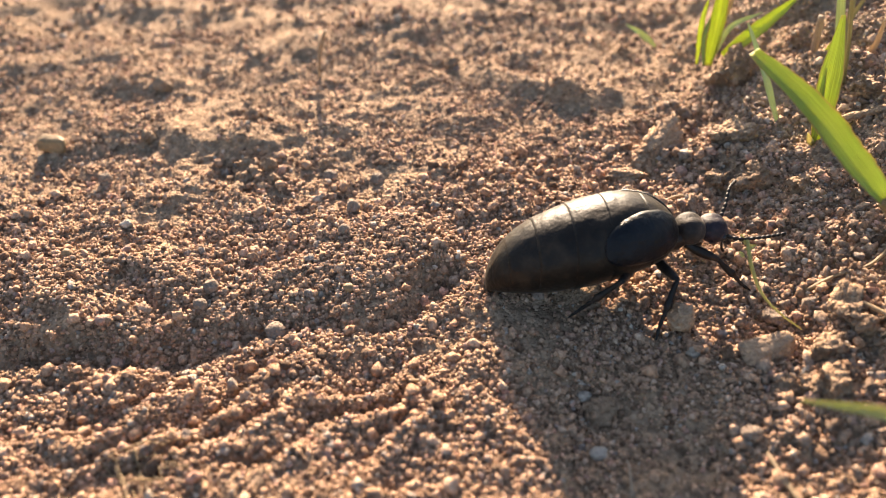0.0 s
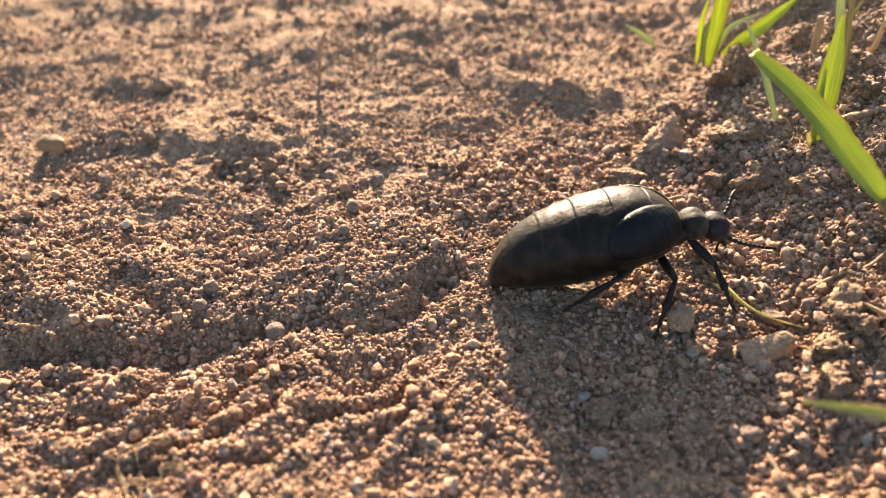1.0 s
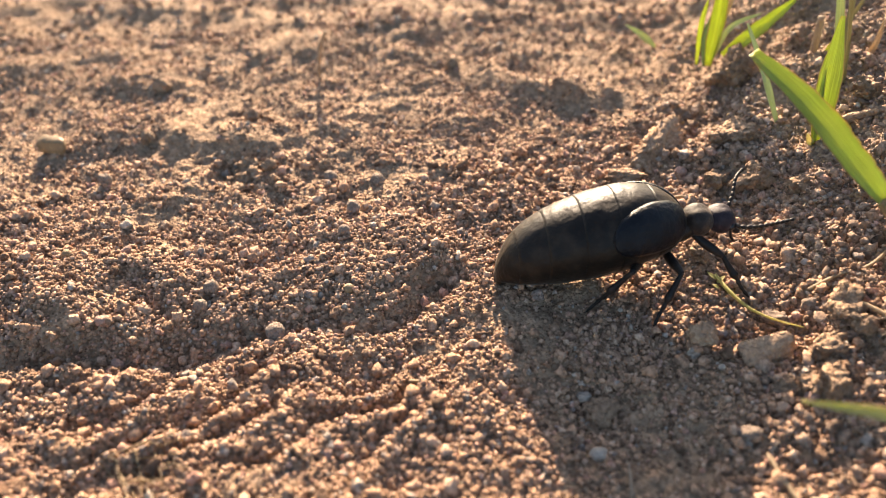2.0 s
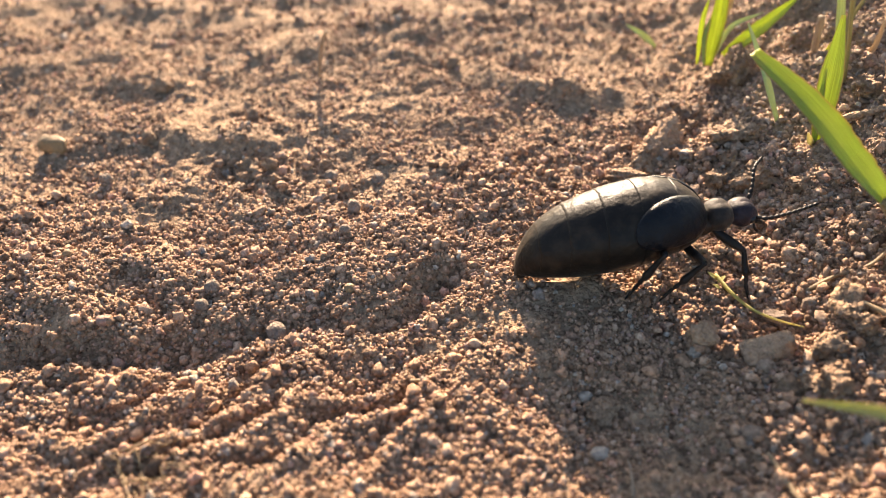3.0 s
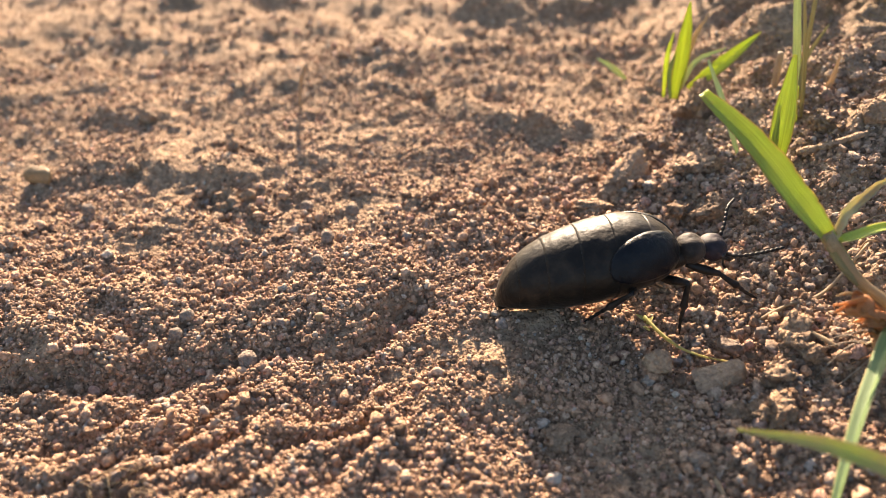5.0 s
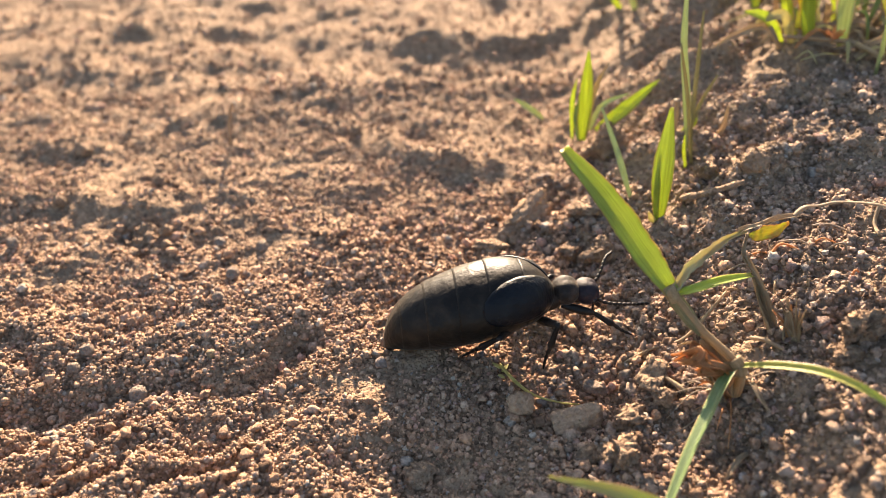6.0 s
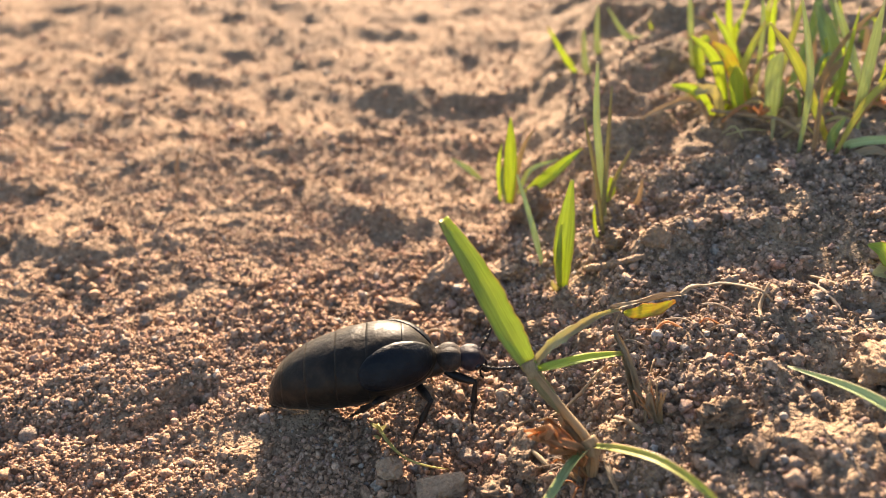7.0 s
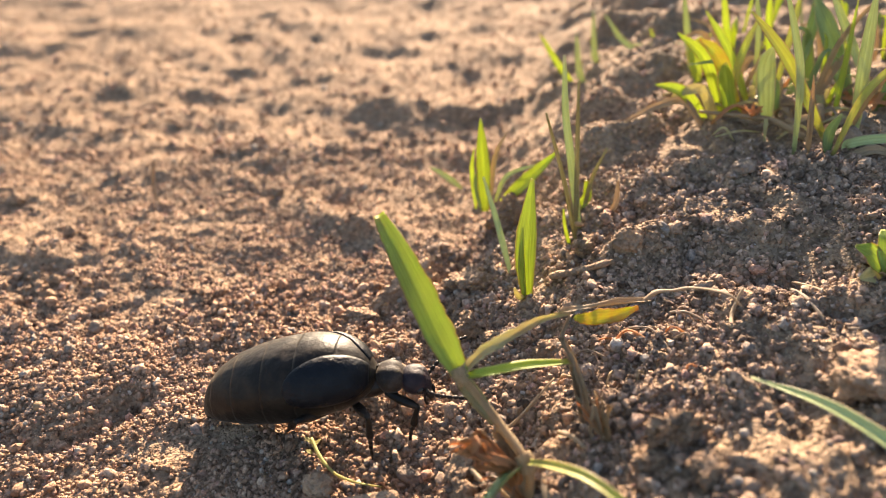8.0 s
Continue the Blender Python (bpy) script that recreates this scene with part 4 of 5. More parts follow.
    # thin fibres spread on the soil
    for k in range(12):
        a = rng.uniform(2.2, 4.6) if k < 9 else rng.uniform(-0.9, 0.3)
        x, y, l = 0.0500 + rng.uniform(-0.0015, 0.0012), 0.0552 + rng.uniform(-0.0016, 0.0016), rng.uniform(0.003, 0.0075)
        dx, dy = l * math.cos(a), l * math.sin(a) * 0.8
        part("fibre", tube_mesh(rel(g, [(x, y, ground_z(x, y) + 0.0002), (x + 0.5 * dx, y + 0.5 * dy, ground_z(x + 0.5 * dx, y + 0.5 * dy) + rng.uniform(0.0008, 0.0022)), (x + dx, y + dy, ground_z(x + dx, y + dy) + rng.uniform(0.0002, 0.0012))]), mm(0.13, 0.12, 0.06), 5, 5, 0.6),
             (TWIG, TWIG, STRAW_RED)[k % 3], g)
    d = plant("dry_grass", 0.0588, 0.0600, "dry brown grass stub standing on the bank", "dry grass")
    part("husk", blade_mesh(rel(d, [(0.0584, 0.0600, ground_z(0.0584, 0.06)), (0.0580, 0.0604, 0.0105), (0.0576, 0.0610, 0.0136)]), 0.0016, (-0.2, -0.7, 0.6), (0.7, 1.0, 0.9, 0.35), 0.7, curl=0.4, wave=0.2), STRAW, d, "tan husk standing upright")
    for k in range(14):
        h, w = rng.uniform(0.0022, 0.0064), rng.uniform(0.0003, 0.0007)
        dx, dy = rng.uniform(-0.0032, 0.0010), rng.uniform(0.0, 0.0026)
        part("dry_leaf", blade_mesh([(rng.uniform(-0.0006, 0.0006), 0, 0), (dx * 0.4, dy * 0.4, h * 0.5), (dx, dy, h)], w, TO_EYE, (0.8, 1.0, 0.7, 0.2), 0.6, twist=rng.uniform(-1, 1), wave=0.4), (STRAW_RED, STALK, STRAW)[k % 3], d)


def build_side_grass():
    g = plant("grass_shoot", 0.0496, 0.0893, "single upright bright green grass shoot lit from behind")
    z = ground_z(0.0496, 0.0893)
    part("leaf_blade", blade_mesh(rel(g, [(0.0496, 0.0893, z - 0.0003), (0.0494, 0.0900, z + 0.0055), (0.0497, 0.0915, z + 0.0110), (0.0502, 0.0936, 0.0228)]), 0.0031, TO_EYE, (0.45, 0.75, 1.0, 0.95, 0.6, 0.18), 0.35, twist=0.15), LEAF_LIGHT, g)
    part("leaf_blade", blade_mesh(rel(g, [(0.0492, 0.0893, z - 0.0003), (0.0488, 0.0900, z + 0.0055), (0.0489, 0.0914, z + 0.0105)]), 0.0010, TO_EYE, (0.8, 1.0, 0.2), 0.5), LEAF, g, "darker folded outer leaf")
    part("leaf_blade", blade_mesh(rel(g, [(0.0490, 0.0890, z), (0.0483, 0.0888, z + 0.0008), (0.0478, 0.0888, z + 0.0020)]), 0.0010, TO_EYE, (0.8, 1.0, 0.3), 0.3), LEAF_HALF, g, "short yellow basal leaf")
    g = plant("grass_shoot", 0.0470, 0.0962, "thin dark green leaning grass blade")
    part("leaf_blade", blade_mesh(rel(g, [(0.0470, 0.0962, 0.0045), (0.0448, 0.1004, 0.0112), (0.0424, 0.1046, 0.0172)]), 0.0011, TO_EYE, (0.5, 1.0, 0.8, 0.3), 0.4), LEAF_PALE, g)

    g = plant("grass_tuft", 0.0420, 0.1155, "small tuft of backlit grass blades behind a clod")
    for pts, w, mat in ((((0.0415, 0.1151, 0.0050), (0.0415, 0.1146, 0.0140), (0.0413, 0.1141, 0.0226)), 0.0025, LEAF_LIGHT), (((0.0398, 0.1157, 0.0050), (0.0394, 0.1157, 0.0122), (0.0399, 0.1157, 0.0168)), 0.0009, LEAF),
                        (((0.0421, 0.1155, 0.0050), (0.0432, 0.1160, 0.0143), (0.0454, 0.1165, 0.0195)), 0.0010, STRAW), (((0.0442, 0.1164, 0.0060), (0.0489, 0.1154, 0.0112), (0.0537, 0.1144, 0.0168)), 0.0024, LEAF_LIGHT),
                        (((0.0430, 0.1174, 0.0055), (0.0451, 0.1179, 0.0103), (0.0501, 0.1184, 0.0124)), 0.0010, LEAF_PALE), (((0.0408, 0.1150, 0.0050), (0.0400, 0.1150, 0.0100), (0.0404, 0.1150, 0.0135)), 0.0008, LEAF_BLUE)):
        part("leaf_blade", blade_mesh(rel(g, pts), w, TO_EYE, (0.5, 0.9, 1.0, 0.7, 0.12), 0.35), mat, g)
    g = plant("grass_shoot", 0.0358, 0.1277, "small yellowish grass blade lying low on the path")
    part("leaf_blade", blade_mesh(rel(g, [(0.0358, 0.1277, 0.0025), (0.0330, 0.1277, 0.0050), (0.0300, 0.1277, 0.0071)]), 0.0013, TO_EYE, (0.5, 1.0, 0.8, 0.2), 0.3), LEAF_PALE, g)

    g = plant("grass_tuft", 0.0565, 0.1030, "sparse grass stems with a cut top on the bank")
    for pts, w, mat in ((((0.0570, 0.1033, 0.0090), (0.0558, 0.1053, 0.0179), (0.0546, 0.1073, 0.0262), (0.0542, 0.1090, 0.0345)), 0.0013, LEAF_PALE), (((0.0565, 0.1016, 0.0090), (0.0564, 0.1036, 0.0188), (0.0562, 0.1056, 0.0320)), 0.0008, SHEATH),
                        (((0.0577, 0.1077, 0.0090), (0.0589, 0.1077, 0.0154), (0.0609, 0.1077, 0.0206)), 0.0007, SHEATH), (((0.0572, 0.1080, 0.0100), (0.0583, 0.1080, 0.0122), (0.0580, 0.1080, 0.0150)), 0.0016, LEAF_LIGHT),
                        (((0.0566, 0.0995, 0.0085), (0.0546, 0.0995, 0.0188), (0.0518, 0.0995, 0.0298)), 0.0007, SHEATH), (((0.0584, 0.1050, 0.0095), (0.0621, 0.1050, 0.0116), (0.0626, 0.1050, 0.0165)), 0.0010, STRAW),
                        (((0.0556, 0.0990, 0.0085), (0.0548, 0.0990, 0.0120), (0.0545, 0.0990, 0.0150)), 0.0006, LEAF)):
        part("leaf_blade", blade_mesh(rel(g, pts), w, TO_EYE, (0.7, 1.0, 0.95, 0.8, 0.35), 0.4), mat, g)
    part("stub", tube_mesh(rel(g, [(0.0561, 0.1100, 0.0080), (0.0560, 0.1102, 0.0118), (0.0559, 0.1104, 0.0150)]), mm(0.55, 0.6, 0.5), 8), TWIG, g, "brown broken stem stub")
    part("husk", tube_mesh(rel(g, [(0.0558, 0.1006, 0.0112), (0.0566, 0.1004, 0.0116), (0.0574, 0.1007, 0.0112)]), mm(0.25, 0.45, 0.25), 8), STRAW, g, "pale ring of husk round a stem")

    for k, pts in enumerate((((0.0747, 0.1746, 0.0060), (0.0690, 0.1746, 0.0141), (0.0636, 0.1746, 0.0212)), ((0.0796, 0.1781, 0.0060), (0.0772, 0.1781, 0.0108), (0.0741, 0.1781, 0.0168)),
                             ((0.0624, 0.1714, 0.0060), (0.0616, 0.1714, 0.0140), (0.0610, 0.1714, 0.0228)), ((0.0565, 0.1647, 0.0060), (0.0532, 0.1647, 0.0139), (0.0495, 0.1647, 0.0202)),
                             ((0.0589, 0.1614, 0.0060), (0.0580, 0.1614, 0.0137), (0.0572, 0.1614, 0.0211)))):
        x, y, _ = pts[0]
        g = plant("grass_shoot", x, y, "thin green grass blade standing further along the bank")
        part("leaf_blade", blade_mesh(rel(g, [(x, y, ground_z(x, y) - 0.0005), *pts[1:]]), 0.0016, TO_EYE, (0.8, 1.0, 0.8, 0.2), 0.4), (LEAF_PALE, LEAF)[k % 2], g)


def build_tussock():
    """The dense grass on top of the bank."""
    g = plant("grass_tussock", 0.0890, 0.1290, "dense green grass tussock on top of the bank")
    wide = ((((0.0908, 0.1117, 0.0165), (0.0902, 0.1117, 0.0230), (0.0893, 0.1117, 0.0300)), 0.0009, STALK), (((0.0957, 0.1185, 0.0190), (0.0866, 0.1155, 0.0307), (0.0796, 0.1125, 0.0391)), 0.0019, LEAF_TIPPED),
            (((0.0982, 0.1153, 0.0190), (0.0970, 0.1153, 0.0305), (0.0963, 0.1153, 0.0416)), 0.0019, LEAF_PALE), (((0.1034, 0.1337, 0.0200), (0.0988, 0.1357, 0.0273), (0.0953, 0.1377, 0.0343)), 0.0034, LEAF_BLUE),
            (((0.0968, 0.1164, 0.0190), (0.0980, 0.1144, 0.0249), (0.0999, 0.1124, 0.0303)), 0.0013, STALK), (((0.0787, 0.1279, 0.0190), (0.0742, 0.1259, 0.0219), (0.0692, 0.1239, 0.0242)), 0.0022, LEAF),
            (((0.0826, 0.1329, 0.0190), (0.0785, 0.1329, 0.0247), (0.0733, 0.1329, 0.0298)), 0.0022, LEAF), (((0.0833, 0.1342, 0.0190), (0.0846, 0.1352, 0.0242), (0.0869, 0.1362, 0.0312)), 0.0015, LEAF_TIPPED))
    more = ((((0.0891, 0.1395, 0.0190), (0.0880, 0.1395, 0.0273), (0.0862, 0.1395, 0.0360)), 0.0010, LEAF_PALE), (((0.0870, 0.1483, 0.0180), (0.0846, 0.1493, 0.0254), (0.0831, 0.1503, 0.0334)), 0.0014, LEAF),
            (((0.0801, 0.1546, 0.0170), (0.0783, 0.1546, 0.0239), (0.0769, 0.1546, 0.0315)), 0.0013, LEAF_PALE), (((0.0928, 0.1395, 0.0200), (0.0897, 0.1395, 0.0272), (0.0887, 0.1395, 0.0359)), 0.0013, LEAF),
            (((0.0941, 0.1367, 0.0200), (0.0965, 0.1387, 0.0293), (0.0966, 0.1407, 0.0363)), 0.0020, LEAF_BLUE), (((0.1061, 0.1310, 0.0200), (0.0996, 0.1310, 0.0297), (0.0955, 0.1310, 0.0369)), 0.0016, LEAF_PALE),
            (((0.0807, 0.1485, 0.0180), (0.0795, 0.1495, 0.0210), (0.0824, 0.1505, 0.0239)), 0.0026, LEAF), (((0.0876, 0.1368, 0.0190), (0.0835, 0.1398, 0.0242), (0.0793, 0.1428, 0.0305)), 0.0017, LEAF),
            (((0.0914, 0.1367, 0.0190), (0.0932, 0.1387, 0.0274), (0.0942, 0.1407, 0.0345)), 0.0012, LEAF_TIPPED))
    for pts, w, mat in wide + more:
        x, y, _ = pts[0]
        part("leaf_blade", blade_mesh(rel(g, [(x, y, ground_z(x, y) - 0.0004), *pts[1:]]), w, TO_EYE, (0.5, 0.9, 1.0, 0.8, 0.15), 0.3), mat, g)
    rng = np.random.RandomState(8)
    own = ((((0.0966, 0.1130, 0.0170), (0.0968, 0.1125, 0.0190), (0.1023, 0.1120, 0.0200), (0.1060, 0.1110, 0.0190)), 0.0016, LEAF_PALE), (((0.0944, 0.1120, 0.0185), (0.0965, 0.1120, 0.0260), (0.0995, 0.1120, 0.0308), (0.1030, 0.1120, 0.0340)), 0.0012, LEAF_TIPPED),
           (((0.0940, 0.1128, 0.0180), (0.0936, 0.1128, 0.0205), (0.0946, 0.1124, 0.0238)), 0.0016, LEAF_BLUE), (((0.0900, 0.1150, 0.0180), (0.0884, 0.1140, 0.0281), (0.0865, 0.1140, 0.0350), (0.0836, 0.1140, 0.0430)), 0.0012, LEAF_PALE),
           (((0.0955, 0.1110, 0.0178), (0.0990, 0.1104, 0.0190), (0.1024, 0.1100, 0.0182)), 0.0015, STRAW), (((0.0780, 0.1262, 0.0190), (0.0742, 0.1256, 0.0205), (0.0695, 0.1250, 0.0198), (0.0650, 0.1250, 0.0172)), 0.0014, STRAW),
           (((0.0800, 0.1270, 0.0190), (0.0770, 0.1262, 0.0222), (0.0722, 0.1255, 0.0215)), 0.0020, LEAF_HALF), (((0.0850, 0.1290, 0.0190), (0.0800, 0.1290, 0.0262), (0.0762, 0.1290, 0.0300)), 0.0024, LEAF_SPOT),
           (((0.0880, 0.1250, 0.0190), (0.0862, 0.1245, 0.0262), (0.0866, 0.1240, 0.0300)), 0.0030, LEAF_PALE), (((0.0826, 0.1262, 0.0190), (0.0806, 0.1256, 0.0240), (0.0800, 0.1250, 0.0272)), 0.0028, LEAF))
    for pts, w, mat in own:
        x, y, _ = pts[0]
        part("leaf_blade", blade_mesh(rel(g, [(x, y, ground_z(x, y) - 0.0004), *pts[1:]]), w, TO_EYE, (0.5, 0.9, 1.0, 0.8, 0.25), 0.3, wave=0.1), mat, g)
    # the low matted growth between the blades
    for k in range(46):
        x, y = rng.uniform(0.080, 0.134), rng.uniform(0.127, 0.160)
        z, h, a = ground_z(x, y), rng.uniform(0.005, 0.016), rng.uniform(0, 2 * math.pi)
        lean = rng.uniform(0.3, 1.1) * h
        tip = (x + lean * math.cos(a), y + 0.4 * lean * math.sin(a), z + h * rng.uniform(0.6, 1.0))
        mid = (x + 0.4 * lean * math.cos(a), y + 0.15 * lean * math.sin(a), z + 0.7 * h)
        part("leaf_blade", blade_mesh(rel(g, [(x, y, z - 0.0004), mid, tip]), rng.uniform(0.0006, 0.0016), TO_EYE, (0.6, 1.0, 0.9, 0.6, 0.1), 0.3, twist=rng.uniform(-1.2, 1.2), steps=5), (LEAF, LEAF_BLUE, LEAF_BLUE, STRAW, LEAF_BLUE, LEAF_LIGHT, STRAW)[rng.randint(7)], g)
    for k in range(22):
        x, y = rng.uniform(0.082, 0.134), rng.uniform(0.126, 0.195)
        x += 0.15 * (y - 0.124)
        z, h, a = ground_z(x, y), rng.uniform(0.012, 0.030), rng.uniform(0, 2 * math.pi)
        lean = rng.uniform(0.1, 0.7) * h
        tip = (x + lean * math.cos(a), y + 0.5 * lean * math.sin(a), z + h)
        mid = (x + 0.3 * lean * math.cos(a), y + 0.15 * lean * math.sin(a), z + 0.55 * h)
        mat = (LEAF, LEAF_BLUE, LEAF, LEAF_BLUE, STRAW, LEAF_LIGHT)[rng.randint(6)]
        part("leaf_blade", blade_mesh(rel(g, [(x, y, z - 0.0004), mid, tip]), rng.uniform(0.0006, 0.0013), TO_EYE, (0.6, 1.0, 0.9, 0.6, 0.1), 0.3, twist=rng.uniform(-1, 1), steps=6), mat, g)
    for k in range(80):
        x, y, a = rng.uniform(0.076, 0.114), rng.uniform(0.1185, 0.140), rng.uniform(0, math.pi)
        z, l = ground_z(x, y), rng.uniform(0.004, 0.013)
        c, s = l / 2 * math.cos(a), l / 4 * math.sin(a)
        part("dry_leaf", blade_mesh(rel(g, [(x - c, y - s, z + 0.0004), (x, y, z + rng.uniform(0.0012, 0.0035)), (x + c, y + s, z + 0.0008)]), rng.uniform(0.0003, 0.0013), (0, -0.5, 0.8), (0.5, 1.0, 0.9, 0.3), 0.4, twist=rng.uniform(-1, 1), wave=0.3, steps=5), (TWIG, STRAW, TWIG, LEAF_HALF, STRAW_RED)[k % 5], g)
    f = plant("dry_flower", 0.0845, 0.1215, "small withered brown flower head lying on straw", "dry flower")
    for k in range(9):
        a = k * 0.7
        part("petal", blade_mesh([(0, 0, 0.0030), (0.0007 * math.cos(a), 0.0005 * math.sin(a), 0.0038), (0.0016 * math.cos(a), 0.0012 * math.sin(a), 0.0040 + 0.0006 * (k % 3))], 0.0007, (0, -0.4, 0.9), (0.6, 1.0, 0.3), 0.3, steps=4), STRAW_RED, f)
    part("stalk", tube_mesh([(0.0075, -0.004, 0.0012), (0.003, -0.0015, 0.0030), (0, 0, 0.0030), (-0.008, 0.002, 0.0032)], mm(0.5, 0.45, 0.4, 0.3), 7), STRAW, f, "thick pale stalk")

    g = plant("grass_shoot", 0.0890, 0.0480, "narrow green blade leaning in over the bank")
    part("leaf_blade", blade_mesh(rel(g, [(0.0890, 0.0480, ground_z(0.089, 0.048)), (0.0850, 0.0520, 0.0168), (0.0792, 0.0580, 0.0176), (0.0731, 0.0632, 0.0164)]), 0.0018, (0.2, -0.5, 0.8), (0.9, 1.0, 0.75, 0.12), 0.5), LEAF_PALE, g)
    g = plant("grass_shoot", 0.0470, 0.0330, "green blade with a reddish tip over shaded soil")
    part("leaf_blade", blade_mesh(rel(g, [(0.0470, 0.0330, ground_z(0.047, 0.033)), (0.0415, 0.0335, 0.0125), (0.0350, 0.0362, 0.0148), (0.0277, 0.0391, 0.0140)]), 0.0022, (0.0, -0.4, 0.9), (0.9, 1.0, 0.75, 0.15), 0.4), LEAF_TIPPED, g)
    g = plant("weed", 0.0918, 0.0810, "small green weed on the bank with a crumpled leaf", "weed")
    for k, (a, l, h) in enumerate(((2.6, 0.0040, 0.0034), (3.5, 0.0036, 0.0010), (1.6, 0.0038, 0.0046), (0.4, 0.0040, 0.0034), (4.6, 0.0030, 0.0018))):
        part("leaf", blade_mesh([(0, 0, 0.0003), (0.5 * l * math.cos(a), 0.5 * l * math.sin(a), h * 0.8), (l * math.cos(a), l * math.sin(a), h)], 0.0024, (0, -0.5, 0.8), (0.3, 1.0, 0.9, 0.2), 0.3, wave=0.2), (LEAF, LEAF_HALF, LEAF_LIGHT, LEAF, STRAW)[k], g)


build_stones()
CLOD_MOVING = build_tumbling_clod()
build_litter()
build_fibres()
SPRIG_MOVING = build_sprig()
build_main_grass()
build_side_grass()
build_tussock()


# ---- the beetle ----
# profile along the body from tail to neck, in mm: x, middle height, half height, half width
PROFILE = np.array([(0.0, 0.55, 0.30, 0.5), (0.35, 1.6, 1.15, 1.2), (1.0, 2.6, 1.95, 2.0), (2.5, 3.8, 3.0, 3.2), (6.1, 5.1, 4.2, 4.5), (10.8, 6.1, 4.9, 5.3), (14.7, 6.7, 5.1, 5.6), (18.2, 7.0, 4.95, 5.3), (21.2, 7.0, 4.0, 4.4), (22.9, 6.9, 2.8, 3.2), (23.7, 6.9, 1.8, 2.2), (24.2, 6.9, 1.0, 1.2)])


def body_at(x):
    return [np.interp(x, PROFILE[:, 0], PROFILE[:, k]) for k in (1, 2, 3)]


# rounder than straight pieces: sample the profile with a smooth curve
_dense = spline(PROFILE, 12)
_dense = _dense[np.argsort(_dense[:, 0])]
_along = np.unique(np.concatenate([np.linspace(0, 1, 12), np.linspace(1, 24.2, 100)]))
_even = np.stack([np.interp(_along, _dense[:, 0], _dense[:, k]) for k in range(4)], -1)
_reach = np.minimum(0.8, 0.5 * np.minimum(_along, 24.2 - _along))
PROFILE = np.stack([_along] + [np.mean([np.interp(_along + d * _reach, _along, _even[:, k]) for d in np.linspace(-1, 1, 9)], axis=0) for k in (1, 2, 3)], -1)


def skin(x, angle, out=0.0):
    """A point of the abdomen; angle from the back's middle line towards the right-hand side."""
    z, hh, hw = body_at(x)
    a = radians(angle)
    low = float(np.interp(x, (0, 3, 6, 11, 15, 19, 25), (1.0, 1.1, 1.12, 1.10, 0.98, 0.84, 0.75))) if math.cos(a) < 0 else 1.0
    out += 0.05 * noise.noise(Vector((x * 0.9, 2.2 * math.sin(a), 2.2 * math.cos(a)))) + 0.04 * noise.noise(Vector((x * 2.4, 4 * math.sin(a), 4 * math.cos(a))))
    return np.array([0.962 * x, -(hw + out) * math.sin(a), z + (hh * low + out) * math.cos(a)]) / 1000


def segment_mesh(x0, x1, step0, step1, sides=40):
    """One ring of the abdomen: its hind edge stands a little proud of the next ring."""
    verts, faces = [], []
    xs = np.linspace(x0, x1, 14)
    rings = [(x0 + 0.05, -0.04), (x0, 0.0)] + [(x, step0 + (step1 - step0) * (x - x0) / (x1 - x0)) for x in xs]
    for x, out in rings:
        for k in range(sides):
            verts.append(skin(x, 360 * k / sides, out + 0.03 * math.sin(k * 1.7 + x)))
    for i in range(len(rings) - 1):
        for k in range(sides):
            faces.append((i * sides + k, i * sides + (k + 1) % sides, (i + 1) * sides + (k + 1) % sides, (i + 1) * sides + k))
    return mesh_of("ring", verts, [f[::-1] for f in faces])


def elytron_mesh(side):
    """A short soft wing cover, lying on the abdomen's front, open towards the middle line."""
    n, m = 30, 16
    s_at = (0.0, 0.02, 0.06, 0.14, 0.28, 0.5, 0.75, 0.92, 1.0)
    inner = (60, 52, 45, 37, 29, 21, 14, 9, 8) if side > 0 else (84, 80, 75, 69, 60, 46, 28, 12, 8)
    outer = (64, 72, 79, 86, 91, 94, 94, 88, 74)
    verts, uvs = [], []
    for layer in (0, 1):
        for i in range(n):
            s = i / (n - 1)
            x = 13.6 + 10.0 * s
            a0, a1 = np.interp(s, s_at, inner), np.interp(s, s_at, outer)
            for k in range(m):
                u = k / (m - 1)
                rim = min(1.0, 4 * u, 4 * (1 - u), 6 * s + 0.1, 5 * (1 - s) + 0.2)
                out = (0.10 + 0.30 * rim ** 0.6) if layer == 0 else 0.02
                verts.append(skin(x, side * (a0 + (a1 - a0) * u), out))
                uvs.append((u, s))
    at = lambda l, i, k: l * n * m + i * m + k
    faces = []
    for i in range(n - 1):
        for k in range(m - 1):
            faces.append((at(0, i, k), at(0, i, k + 1), at(0, i + 1, k + 1), at(0, i + 1, k)))
            faces.append((at(1, i, k), at(1, i + 1, k), at(1, i + 1, k + 1), at(1, i, k + 1)))
        faces.append((at(0, i, 0), at(0, i + 1, 0), at(1, i + 1, 0), at(1, i, 0)))
        faces.append((at(0, i, m - 1), at(1, i, m - 1), at(1, i + 1, m - 1), at(0, i + 1, m - 1)))
    for k in range(m - 1):
        faces.append((at(0, 0, k), at(1, 0, k), at(1, 0, k + 1), at(0, 0, k + 1)))
        faces.append((at(0, n - 1, k), at(0, n - 1, k + 1), at(1, n - 1, k + 1), at(1, n - 1, k)))
    if side > 0:
        faces = [f[::-1] for f in faces]
    return mesh_of("elytron", verts, faces, uvs)


